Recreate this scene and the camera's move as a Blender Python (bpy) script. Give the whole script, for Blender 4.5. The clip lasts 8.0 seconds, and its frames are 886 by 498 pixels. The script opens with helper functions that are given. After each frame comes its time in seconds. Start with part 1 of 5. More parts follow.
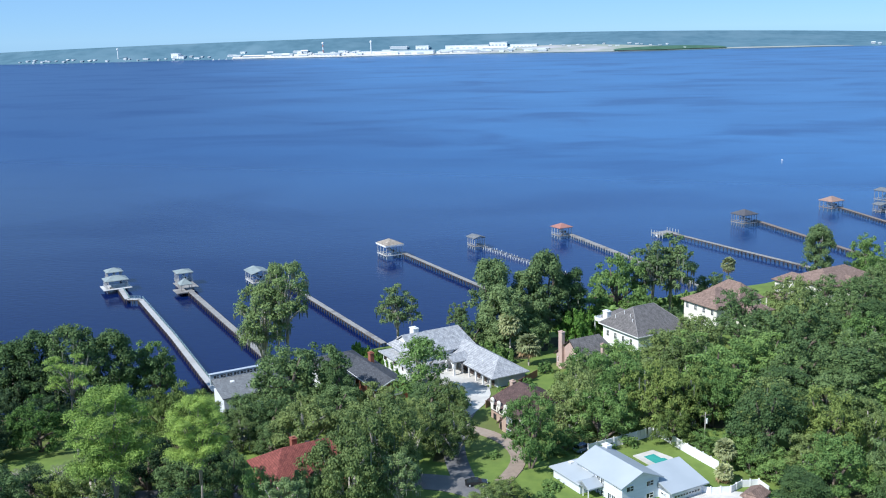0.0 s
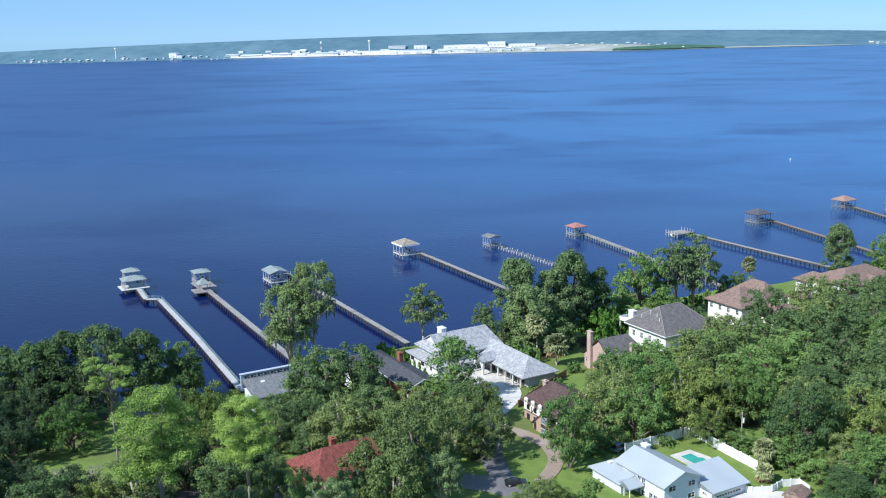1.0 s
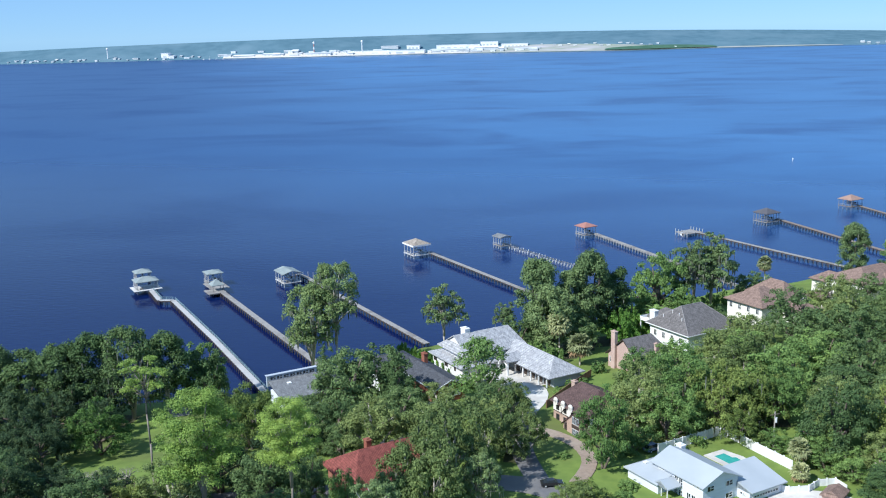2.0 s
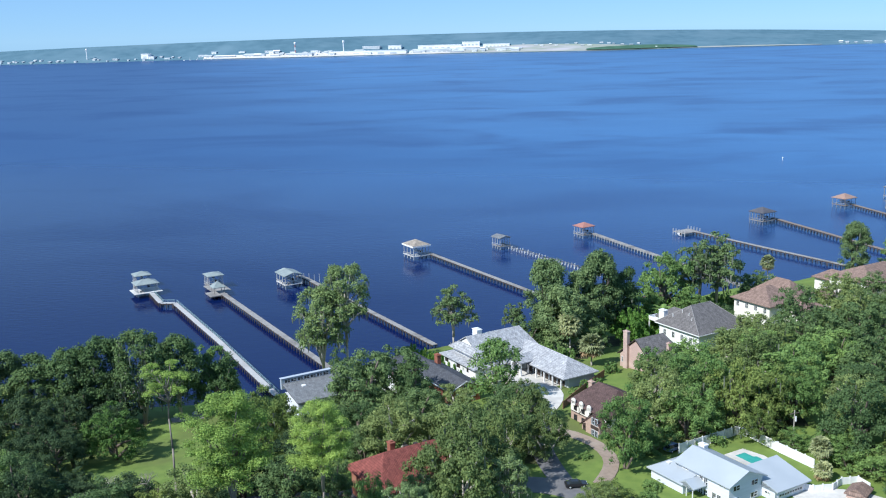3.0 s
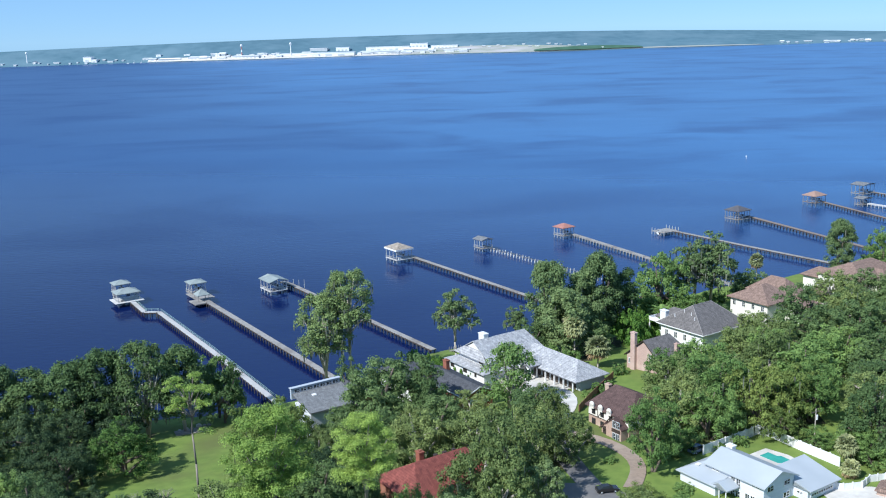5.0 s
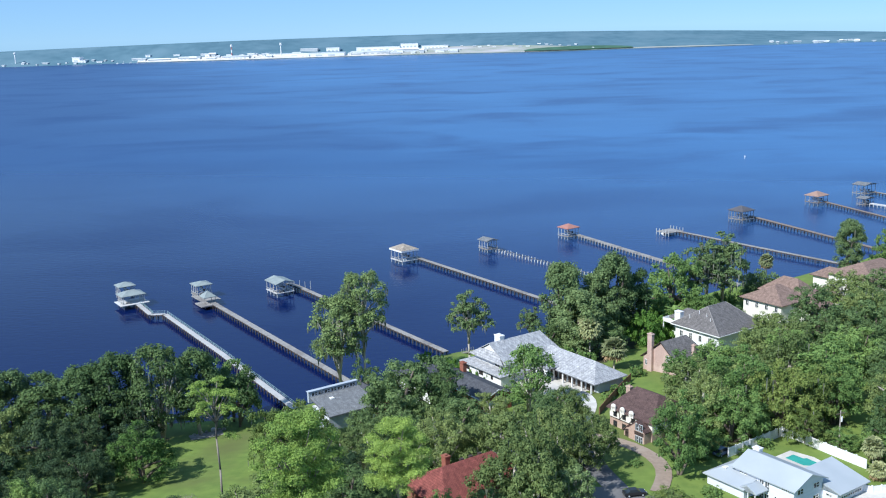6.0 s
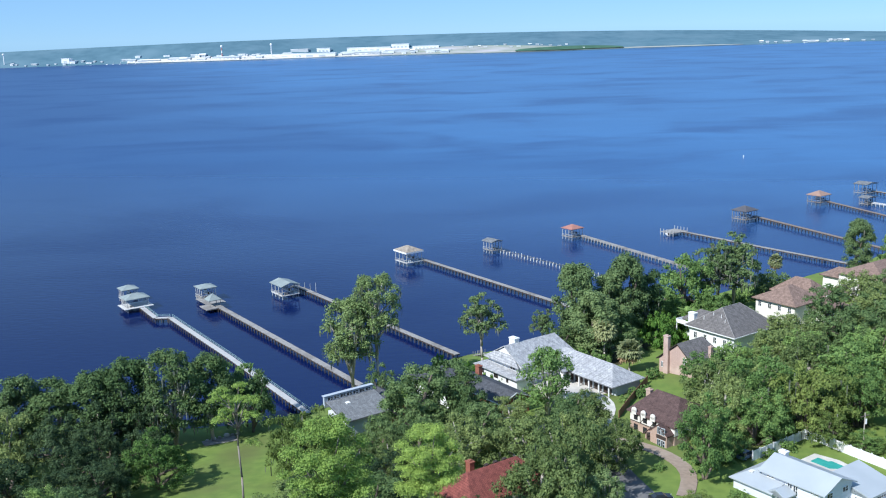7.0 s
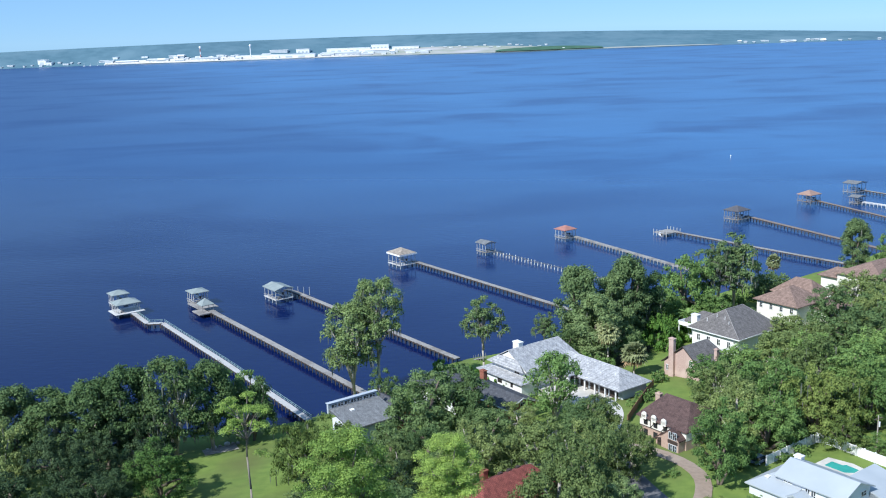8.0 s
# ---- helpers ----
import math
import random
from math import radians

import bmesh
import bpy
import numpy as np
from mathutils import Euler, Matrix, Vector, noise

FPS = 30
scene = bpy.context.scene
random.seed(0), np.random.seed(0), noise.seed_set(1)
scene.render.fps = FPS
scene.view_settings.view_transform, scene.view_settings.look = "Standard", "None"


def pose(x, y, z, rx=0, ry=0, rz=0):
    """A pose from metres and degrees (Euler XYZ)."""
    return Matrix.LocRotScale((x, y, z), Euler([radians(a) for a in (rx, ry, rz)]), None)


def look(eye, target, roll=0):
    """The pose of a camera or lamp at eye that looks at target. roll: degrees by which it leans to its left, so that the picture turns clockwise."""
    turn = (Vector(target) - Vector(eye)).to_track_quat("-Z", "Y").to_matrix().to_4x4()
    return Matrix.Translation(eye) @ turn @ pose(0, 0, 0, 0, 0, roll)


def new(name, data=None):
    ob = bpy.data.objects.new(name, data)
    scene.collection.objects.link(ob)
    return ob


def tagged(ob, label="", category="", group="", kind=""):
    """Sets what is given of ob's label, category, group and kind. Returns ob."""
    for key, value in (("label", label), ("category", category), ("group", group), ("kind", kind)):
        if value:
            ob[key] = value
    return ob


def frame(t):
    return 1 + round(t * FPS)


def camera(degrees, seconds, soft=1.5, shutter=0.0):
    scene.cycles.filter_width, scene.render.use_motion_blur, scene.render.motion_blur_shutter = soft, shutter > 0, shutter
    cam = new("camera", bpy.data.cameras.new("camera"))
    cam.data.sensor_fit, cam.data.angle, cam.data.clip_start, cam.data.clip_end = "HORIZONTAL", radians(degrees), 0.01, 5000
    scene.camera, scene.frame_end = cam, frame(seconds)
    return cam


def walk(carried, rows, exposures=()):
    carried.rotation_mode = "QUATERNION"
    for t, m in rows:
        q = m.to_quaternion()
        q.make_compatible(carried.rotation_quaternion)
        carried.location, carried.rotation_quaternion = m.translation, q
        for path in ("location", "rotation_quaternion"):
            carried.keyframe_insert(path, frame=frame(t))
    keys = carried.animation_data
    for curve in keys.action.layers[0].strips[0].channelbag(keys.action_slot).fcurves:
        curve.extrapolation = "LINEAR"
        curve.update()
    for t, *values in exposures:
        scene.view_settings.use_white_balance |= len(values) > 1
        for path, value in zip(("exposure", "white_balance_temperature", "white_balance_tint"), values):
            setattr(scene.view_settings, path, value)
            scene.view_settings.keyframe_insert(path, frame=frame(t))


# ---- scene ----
cam = camera(48.4, 8.0, 1.1)
PATH = [
    (0, (1.105, 2.865, 99.933), (0.786, 4.793, 99.503), -1.4),
    (0.5, (-3.246, 2.405, 100.029), (-3.561, 4.332, 99.599), -1.4),
    (1, (-7.659, 1.822, 100.106), (-7.971, 3.75, 99.675), -1.4),
    (1.5, (-12.209, 1.449, 100.13), (-12.515, 3.378, 99.699), -1.4),
    (3, (-25.307, 0.749, 100.526), (-25.563, 2.685, 100.094), -1.5),
    (3.5, (-29.537, 0.935, 100.513), (-29.766, 2.875, 100.082), -1.5),
    (4, (-33.555, 1.517, 100.562), (-33.752, 3.46, 100.131), -1.6),
    (5.5, (-45.325, 3.649, 100.879), (-45.462, 5.597, 100.447), -1.7),
    (6, (-48.882, 4.646, 100.825), (-49.011, 6.595, 100.393), -1.7),
    (6.5, (-52.285, 5.815, 100.826), (-52.409, 7.764, 100.394), -1.8),
    (7, (-55.547, 7.27, 100.824), (-55.656, 9.22, 100.392), -1.8),
    (7.5, (-58.688, 9.186, 100.798), (-58.775, 11.137, 100.365), -1.8),
    (8, (-61.799, 11.188, 100.803), (-61.867, 13.139, 100.371), -1.9),
]
walk(cam, [(t, look(eye, target, roll)) for t, eye, target, roll in PATH],
     exposures=[(0.0, 0.3, 6200, 8), (8.0, 0.3, 6200, 8)])

# ---- world, sun, exposure ----
world = bpy.data.worlds.new("sky_world")
scene.world = world
world.use_nodes = True
wn = world.node_tree
SUN_EL, SUN_AZ = 44.0, -136.0          # azimuth in degrees from +y towards +x
sky = wn.nodes.new("ShaderNodeTexSky")
sky.sky_type = "NISHITA"
sky.sun_disc = False
sky.sun_elevation = radians(SUN_EL)
sky.sun_rotation = radians(SUN_AZ)
sky.altitude = 1500
sky.air_density = 0.75
sky.dust_density = 0.0
sky.ozone_density = 4.0
wn.nodes["Background"].inputs["Strength"].default_value = 0.102
tint = wn.nodes.new("ShaderNodeMix")
tint.data_type = "RGBA"
tint.blend_type = "MULTIPLY"
tint.inputs["Factor"].default_value = 1.0
tint.inputs["B"].default_value = (0.63, 0.87, 1.10, 1.0)
wn.links.new(sky.outputs["Color"], tint.inputs["A"])
haze = wn.nodes.new("ShaderNodeMix")          # humid summer air: an even pale blue over the clear sky
haze.data_type = "RGBA"
haze.inputs["Factor"].default_value = 0.58
haze.inputs["B"].default_value = (2.6, 4.5, 7.3, 1.0)
wn.links.new(tint.outputs["Result"], haze.inputs["A"])
wn.links.new(haze.outputs["Result"], wn.nodes["Background"].inputs["Color"])
sun_data = bpy.data.lights.new("sun", "SUN")
sun_data.energy = 4.8
sun_data.angle = radians(0.6)
sun_data.color = (1.0, 0.97, 0.92)
sun = new("sun", sun_data)
_el, _az = radians(SUN_EL), radians(SUN_AZ)
_way = Vector((math.sin(_az) * math.cos(_el), math.cos(_az) * math.cos(_el), math.sin(_el)))
sun.matrix_world = look(_way * 300, (0, 0, 0))

# ---- materials ----
def rgb(c):
    return (c[0], c[1], c[2], 1.0)


def material(name, base, other=None, scale=1.0, rough=0.8, metal=0.0, bump=0.0, bump_scale=None, second=None,
             second_scale=None, by_object=0.0, by_island=0.0, stretch=(1, 1, 1), spec=0.3):
    """Two scales of colour variation, fine relief, and variation from piece to piece."""
    m = bpy.data.materials.new(name)
    m.use_nodes = True
    nt = m.node_tree
    bsdf = nt.nodes["Principled BSDF"]
    bsdf.inputs["Roughness"].default_value = rough
    bsdf.inputs["Metallic"].default_value = metal
    bsdf.inputs["Specular IOR Level"].default_value = spec
    tc = nt.nodes.new("ShaderNodeTexCoord")
    mp = nt.nodes.new("ShaderNodeMapping")
    mp.inputs["Scale"].default_value = stretch
    nt.links.new(tc.outputs["Object"], mp.inputs["Vector"])
    n1 = nt.nodes.new("ShaderNodeTexNoise")
    n1.inputs["Scale"].default_value = scale
    n1.inputs["Detail"].default_value = 5
    nt.links.new(mp.outputs["Vector"], n1.inputs["Vector"])
    ramp = nt.nodes.new("ShaderNodeMapRange")
    ramp.inputs["From Min"].default_value = 0.35
    ramp.inputs["From Max"].default_value = 0.65
    nt.links.new(n1.outputs["Fac"], ramp.inputs["Value"])
    mix = nt.nodes.new("ShaderNodeMix")
    mix.data_type = "RGBA"
    mix.inputs["A"].default_value = rgb(base)
    mix.inputs["B"].default_value = rgb(other or [v * 0.8 for v in base])
    nt.links.new(ramp.outputs["Result"], mix.inputs["Factor"])
    colour = mix.outputs["Result"]
    if second:
        n2 = nt.nodes.new("ShaderNodeTexNoise")
        n2.inputs["Scale"].default_value = second_scale or scale * 0.1
        n2.inputs["Detail"].default_value = 3
        nt.links.new(mp.outputs["Vector"], n2.inputs["Vector"])
        r2 = nt.nodes.new("ShaderNodeMapRange")
        r2.inputs["From Min"].default_value = 0.48
        r2.inputs["From Max"].default_value = 0.68
        nt.links.new(n2.outputs["Fac"], r2.inputs["Value"])
        mix2 = nt.nodes.new("ShaderNodeMix")
        mix2.data_type = "RGBA"
        nt.links.new(r2.outputs["Result"], mix2.inputs["Factor"])
        nt.links.new(colour, mix2.inputs["A"])
        mix2.inputs["B"].default_value = rgb(second)
        colour = mix2.outputs["Result"]
    for amount, node, socket in ((by_object, "ShaderNodeObjectInfo", "Random"), (by_island, "ShaderNodeNewGeometry", "Random Per Island")):
        if amount:
            src = nt.nodes.new(node)
            hsv = nt.nodes.new("ShaderNodeHueSaturation")
            mr = nt.nodes.new("ShaderNodeMapRange")
            mr.inputs["To Min"].default_value = 1 - amount
            mr.inputs["To Max"].default_value = 1 + amount
            nt.links.new(src.outputs[socket], mr.inputs["Value"])
            nt.links.new(mr.outputs["Result"], hsv.inputs["Value"])
            mh = nt.nodes.new("ShaderNodeMapRange")
            mh.inputs["To Min"].default_value = 0.5 + amount * 0.05
            mh.inputs["To Max"].default_value = 0.5 - amount * 0.05
            nt.links.new(src.outputs[socket], mh.inputs["Value"])
            nt.links.new(mh.outputs["Result"], hsv.inputs["Hue"])
            nt.links.new(colour, hsv.inputs["Color"])
            colour = hsv.outputs["Color"]
    nt.links.new(colour, bsdf.inputs["Base Color"])
    if bump:
        nb = nt.nodes.new("ShaderNodeTexNoise")
        nb.inputs["Scale"].default_value = bump_scale or scale * 2
        nb.inputs["Detail"].default_value = 4
        nt.links.new(mp.outputs["Vector"], nb.inputs["Vector"])
        bp = nt.nodes.new("ShaderNodeBump")
        bp.inputs["Strength"].default_value = bump
        bp.inputs["Distance"].default_value = 0.1
        nt.links.new(nb.outputs["Fac"], bp.inputs["Height"])
        nt.links.new(bp.outputs["Normal"], bsdf.inputs["Normal"])
    return m


def leaf_material(name, base, other, by_object=0.24, by_island=0.20, through_leaf=0.25):
    m = material(name, base, other, scale=4.5, rough=0.6, by_object=by_object, by_island=by_island, spec=0.1)
    nt = m.node_tree
    bsdf, out = nt.nodes["Principled BSDF"], nt.nodes["Material Output"]
    tr = nt.nodes.new("ShaderNodeBsdfTranslucent")
    link = bsdf.inputs["Base Color"].links[0].from_socket
    nt.links.new(link, tr.inputs["Color"])
    mx = nt.nodes.new("ShaderNodeMixShader")
    mx.inputs["Fac"].default_value = through_leaf
    nt.links.new(bsdf.outputs["BSDF"], mx.inputs[1])
    nt.links.new(tr.outputs["BSDF"], mx.inputs[2])
    nt.links.new(mx.outputs["Shader"], out.inputs["Surface"])
    return m


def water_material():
    """Open river: wind-ruffled blue with calmer navy lanes; weaker sky reflection westward and near the bank is painted
    darker.
    """
    m = bpy.data.materials.new("river_water")
    m.use_nodes = True
    nt = m.node_tree
    bsdf = nt.nodes["Principled BSDF"]
    bsdf.inputs["IOR"].default_value = 1.36
    tc = nt.nodes.new("ShaderNodeTexCoord")

    def field(sx, sy, turn, detail, lo, hi, distortion=0.0, rough=0.5):
        mp = nt.nodes.new("ShaderNodeMapping")
        mp.inputs["Scale"].default_value = (sx, sy, 1)
        mp.inputs["Rotation"].default_value = (0, 0, radians(turn))
        nt.links.new(tc.outputs["Object"], mp.inputs["Vector"])
        no = nt.nodes.new("ShaderNodeTexNoise")
        no.inputs["Scale"].default_value = 1.0
        no.inputs["Detail"].default_value = detail
        no.inputs["Roughness"].default_value = rough
        no.inputs["Distortion"].default_value = distortion
        nt.links.new(mp.outputs["Vector"], no.inputs["Vector"])
        mr = nt.nodes.new("ShaderNodeMapRange")
        mr.interpolation_type = "SMOOTHSTEP"
        mr.inputs["From Min"].default_value = lo
        mr.inputs["From Max"].default_value = hi
        nt.links.new(no.outputs["Fac"], mr.inputs["Value"])
        return mr.outputs["Result"], no.outputs["Fac"]

    def blend(fac, a, b):
        mx = nt.nodes.new("ShaderNodeMix")
        mx.data_type = "RGBA"
        nt.links.new(fac, mx.inputs["Factor"])
        for key, c in (("A", a), ("B", b)):
            if isinstance(c, tuple):
                mx.inputs[key].default_value = rgb(c)
            else:
                nt.links.new(c, mx.inputs[key])
        return mx.outputs["Result"]

    def calc(op, a, b, c=None):
        n = nt.nodes.new("ShaderNodeMath")
        n.operation = op
        for i, v in enumerate((a, b, c)):
            if v is None:
                continue
            if isinstance(v, (int, float)):
                n.inputs[i].default_value = v
            else:
                nt.links.new(v, n.inputs[i])
        return n.outputs["Value"]

    def step(v, lo, hi):
        mr = nt.nodes.new("ShaderNodeMapRange")
        mr.interpolation_type = "SMOOTHSTEP"
        mr.inputs["From Min"].default_value = lo
        mr.inputs["From Max"].default_value = hi
        nt.links.new(v, mr.inputs["Value"])
        return mr.outputs["Result"]

    swell, swell_raw = field(0.0022, 0.0030, -4, 3, 0.30, 0.70, 0.4)
    lane, _ = field(0.0046, 0.0070, 10, 5, 0.47, 0.68, 0.5, 0.55)
    gust, _ = field(0.0085, 0.0125, 14, 5, 0.54, 0.72, 0.6, 0.6)
    streak, _ = field(0.012, 0.034, 6, 5, 0.42, 0.72, 0.3, 0.6)
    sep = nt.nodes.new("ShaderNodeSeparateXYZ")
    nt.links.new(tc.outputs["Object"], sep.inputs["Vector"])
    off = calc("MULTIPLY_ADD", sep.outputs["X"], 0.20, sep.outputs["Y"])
    # bluer away from the bank: sky reflection growing outward, put into the colour
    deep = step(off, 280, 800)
    # darker to the west: a weaker sky reflection, painted in
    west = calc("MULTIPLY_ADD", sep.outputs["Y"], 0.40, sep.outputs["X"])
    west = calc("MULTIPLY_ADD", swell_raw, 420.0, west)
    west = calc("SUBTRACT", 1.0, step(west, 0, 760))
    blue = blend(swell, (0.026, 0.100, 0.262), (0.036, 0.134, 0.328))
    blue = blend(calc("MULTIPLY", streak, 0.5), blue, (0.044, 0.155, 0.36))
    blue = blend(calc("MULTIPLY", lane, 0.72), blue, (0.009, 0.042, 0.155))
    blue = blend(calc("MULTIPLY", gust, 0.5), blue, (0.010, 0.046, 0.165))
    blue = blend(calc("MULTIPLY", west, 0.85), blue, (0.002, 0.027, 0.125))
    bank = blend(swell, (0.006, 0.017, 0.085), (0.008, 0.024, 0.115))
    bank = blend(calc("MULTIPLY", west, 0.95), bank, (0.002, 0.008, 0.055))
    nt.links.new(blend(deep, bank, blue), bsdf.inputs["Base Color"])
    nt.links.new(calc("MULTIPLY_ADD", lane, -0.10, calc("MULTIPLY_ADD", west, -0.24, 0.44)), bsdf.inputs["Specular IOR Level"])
    rr = nt.nodes.new("ShaderNodeMapRange")
    rr.inputs["To Min"].default_value = 0.12
    rr.inputs["To Max"].default_value = 0.30
    nt.links.new(deep, rr.inputs["Value"])
    nt.links.new(rr.outputs["Result"], bsdf.inputs["Roughness"])
    _, ripple = field(0.21, 0.46, 20, 4, 0, 1)
    bp = nt.nodes.new("ShaderNodeBump")
    bp.inputs["Distance"].default_value = 0.5
    bp.inputs["Strength"].default_value = 0.16
    nt.links.new(ripple, bp.inputs["Height"])
    nt.links.new(bp.outputs["Normal"], bsdf.inputs["Normal"])
    return m


def shingle_material(name, a, b, course=0.28, length=0.9, rough=0.85):
    """Roofing laid in courses, each shingle with its own tone."""
    m = bpy.data.materials.new(name)
    m.use_nodes = True
    nt = m.node_tree
    bsdf = nt.nodes["Principled BSDF"]
    bsdf.inputs["Roughness"].default_value = rough
    bsdf.inputs["Specular IOR Level"].default_value = 0.25
    tc = nt.nodes.new("ShaderNodeTexCoord")
    br = nt.nodes.new("ShaderNodeTexBrick")
    br.inputs["Color1"].default_value = rgb(a)
    br.inputs["Color2"].default_value = rgb(b)
    br.inputs["Mortar"].default_value = rgb([v * 0.6 for v in b])
    br.inputs["Scale"].default_value = 1.0
    br.inputs["Mortar Size"].default_value = 0.03
    br.inputs["Brick Width"].default_value = length
    br.inputs["Row Height"].default_value = course
    nt.links.new(tc.outputs["Object"], br.inputs["Vector"])
    ns = nt.nodes.new("ShaderNodeTexNoise")
    ns.inputs["Scale"].default_value = 1.1
    ns.inputs["Detail"].default_value = 6
    nt.links.new(tc.outputs["Object"], ns.inputs["Vector"])
    mr = nt.nodes.new("ShaderNodeMapRange")
    mr.inputs["From Min"].default_value = 0.3
    mr.inputs["From Max"].default_value = 0.7
    mr.inputs["To Min"].default_value = 0.72
    mr.inputs["To Max"].default_value = 1.2
    nt.links.new(ns.outputs["Fac"], mr.inputs["Value"])
    hsv = nt.nodes.new("ShaderNodeHueSaturation")
    nt.links.new(mr.outputs["Result"], hsv.inputs["Value"])
    nt.links.new(br.outputs["Color"], hsv.inputs["Color"])
    nt.links.new(hsv.outputs["Color"], bsdf.inputs["Base Color"])
    bp = nt.nodes.new("ShaderNodeBump")
    bp.inputs["Strength"].default_value = 0.5
    bp.inputs["Distance"].default_value = 0.03
    nt.links.new(br.outputs["Fac"], bp.inputs["Height"])
    bp.invert = True
    nt.links.new(bp.outputs["Normal"], bsdf.inputs["Normal"])
    return m


GRASS = material("lawn_grass", (0.175, 0.245, 0.062), (0.135, 0.20, 0.052), scale=0.35, rough=0.9, bump=0.4, bump_scale=3,
                 second=(0.13, 0.155, 0.055), second_scale=0.045, spec=0.1)
LITTER = material("shaded_leaf_litter", (0.075, 0.072, 0.042), (0.05, 0.055, 0.03), scale=0.5, rough=0.95, bump=0.5, bump_scale=3, second=(0.09, 0.10, 0.045), second_scale=0.1, spec=0.1)
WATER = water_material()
# distance haze is painted into the blue-grey of these woods
FAR_LAND = material("hazed_far_bank_woods", (0.105, 0.19, 0.245), (0.08, 0.155, 0.205), scale=0.02, rough=1, second=(0.125, 0.21, 0.265), second_scale=0.004, spec=0.0)
# far grass and aprons, their colours paled to take in the haze
FIELD = material("hazed_airfield_grass", (0.34, 0.345, 0.35), (0.23, 0.285, 0.22), scale=0.012, rough=1, stretch=(1, 3, 1), second=(0.42, 0.41, 0.44), second_scale=0.006, spec=0.0)
MARSH = material("far_marsh", (0.08, 0.16, 0.115), (0.06, 0.125, 0.09), scale=0.03, rough=1, spec=0.0)
GRAVEL = material("sandy_gravel", (0.36, 0.33, 0.30), (0.25, 0.235, 0.215), scale=1.2, rough=0.95, second=(0.20, 0.19, 0.17), second_scale=0.3, bump=0.4)
ASPHALT = material("asphalt", (0.17, 0.17, 0.18), (0.13, 0.13, 0.14), scale=0.5, rough=0.9, second=(0.2, 0.19, 0.18), second_scale=0.08, bump=0.2, bump_scale=8)
PAVER = material("brick_pavers", (0.33, 0.26, 0.21), (0.27, 0.21, 0.17), scale=1.2, rough=0.85, second=(0.36, 0.30, 0.25), second_scale=0.1)
CONCRETE = material("pale_concrete", (0.62, 0.60, 0.56), (0.52, 0.50, 0.47), scale=0.6, rough=0.85, second=(0.45, 0.43, 0.41), second_scale=0.1)
WHITE = material("white_paint", (0.80, 0.81, 0.82), (0.72, 0.73, 0.75), scale=0.6, rough=0.6, second=(0.68, 0.68, 0.67), second_scale=0.2)
CREAM = material("cream_stucco", (0.78, 0.76, 0.70), (0.70, 0.68, 0.62), scale=0.5, rough=0.85)
SIDING = material("pale_blue_siding", (0.68, 0.71, 0.79), (0.62, 0.65, 0.73), scale=0.4, rough=0.7, stretch=(0.2, 0.2, 6))
BRICK = material("red_brick", (0.30, 0.11, 0.075), (0.23, 0.085, 0.06), scale=2.5, rough=0.9, second=(0.33, 0.16, 0.11), second_scale=0.3, bump=0.3)
TAN_BRICK = material("tan_brick", (0.46, 0.33, 0.27), (0.38, 0.27, 0.22), scale=2.5, rough=0.9, second=(0.50, 0.38, 0.32), second_scale=0.3, bump=0.3)
GLASS = material("window_glass", (0.03, 0.04, 0.05), (0.02, 0.025, 0.03), scale=0.5, rough=0.06, spec=0.6)
PINK_BRICK = material("tan_pink_brick", (0.50, 0.36, 0.315), (0.42, 0.30, 0.265), scale=2.5, rough=0.9, second=(0.55, 0.42, 0.37), second_scale=0.3, bump=0.3)
ROOF_SLATE = material("dark_slate_roof", (0.10, 0.10, 0.115), (0.075, 0.075, 0.09), scale=0.8, rough=0.8, second=(0.12, 0.115, 0.12), second_scale=0.25)
CLERESTORY = material("pale_blue_grey_board", (0.44, 0.49, 0.56), (0.38, 0.43, 0.50), scale=0.5, rough=0.7, stretch=(0.3, 0.3, 5))
RIDGE_GREY = material("weathered_ridge_cap", (0.30, 0.29, 0.29), (0.24, 0.23, 0.23), scale=1.0, rough=0.85)
DARK_TRIM = material("dark_trim", (0.06, 0.045, 0.04), (0.045, 0.035, 0.03), scale=2, rough=0.7)
ROOF_PALE = shingle_material("weathered_slate_shingles", (0.44, 0.45, 0.47), (0.33, 0.34, 0.37), 0.4, 0.9)
ROOF_METAL = material("pale_metal_roof", (0.40, 0.44, 0.48), (0.37, 0.41, 0.45), scale=0.25, rough=0.5, metal=0.0, second=(0.43, 0.47, 0.51), second_scale=0.08, spec=0.5)
ROOF_DARK = shingle_material("charcoal_shingles", (0.105, 0.11, 0.125), (0.075, 0.08, 0.095))
ROOF_GREY = shingle_material("grey_brown_shingles", (0.185, 0.175, 0.175), (0.145, 0.137, 0.14))
ROOF_BROWN = shingle_material("plum_brown_shingles", (0.135, 0.085, 0.078), (0.10, 0.065, 0.062))
ROOF_FLAT = shingle_material("mid_grey_shingles", (0.23, 0.24, 0.255), (0.19, 0.20, 0.215))
ROOF_RED = shingle_material("red_clay_shingles", (0.27, 0.085, 0.07), (0.19, 0.06, 0.052), 0.35, 0.5)
ROOF_TILE = shingle_material("faded_clay_tiles", (0.30, 0.21, 0.175), (0.23, 0.16, 0.135), 0.4, 0.4)
ROOF_BH = material("pale_green_boathouse_roof", (0.27, 0.315, 0.315), (0.22, 0.255, 0.26), scale=0.6, rough=0.65, second=(0.30, 0.345, 0.335), second_scale=0.2)
ROOF_TAN = shingle_material("tan_boathouse_shingles", (0.40, 0.35, 0.29), (0.33, 0.28, 0.24))
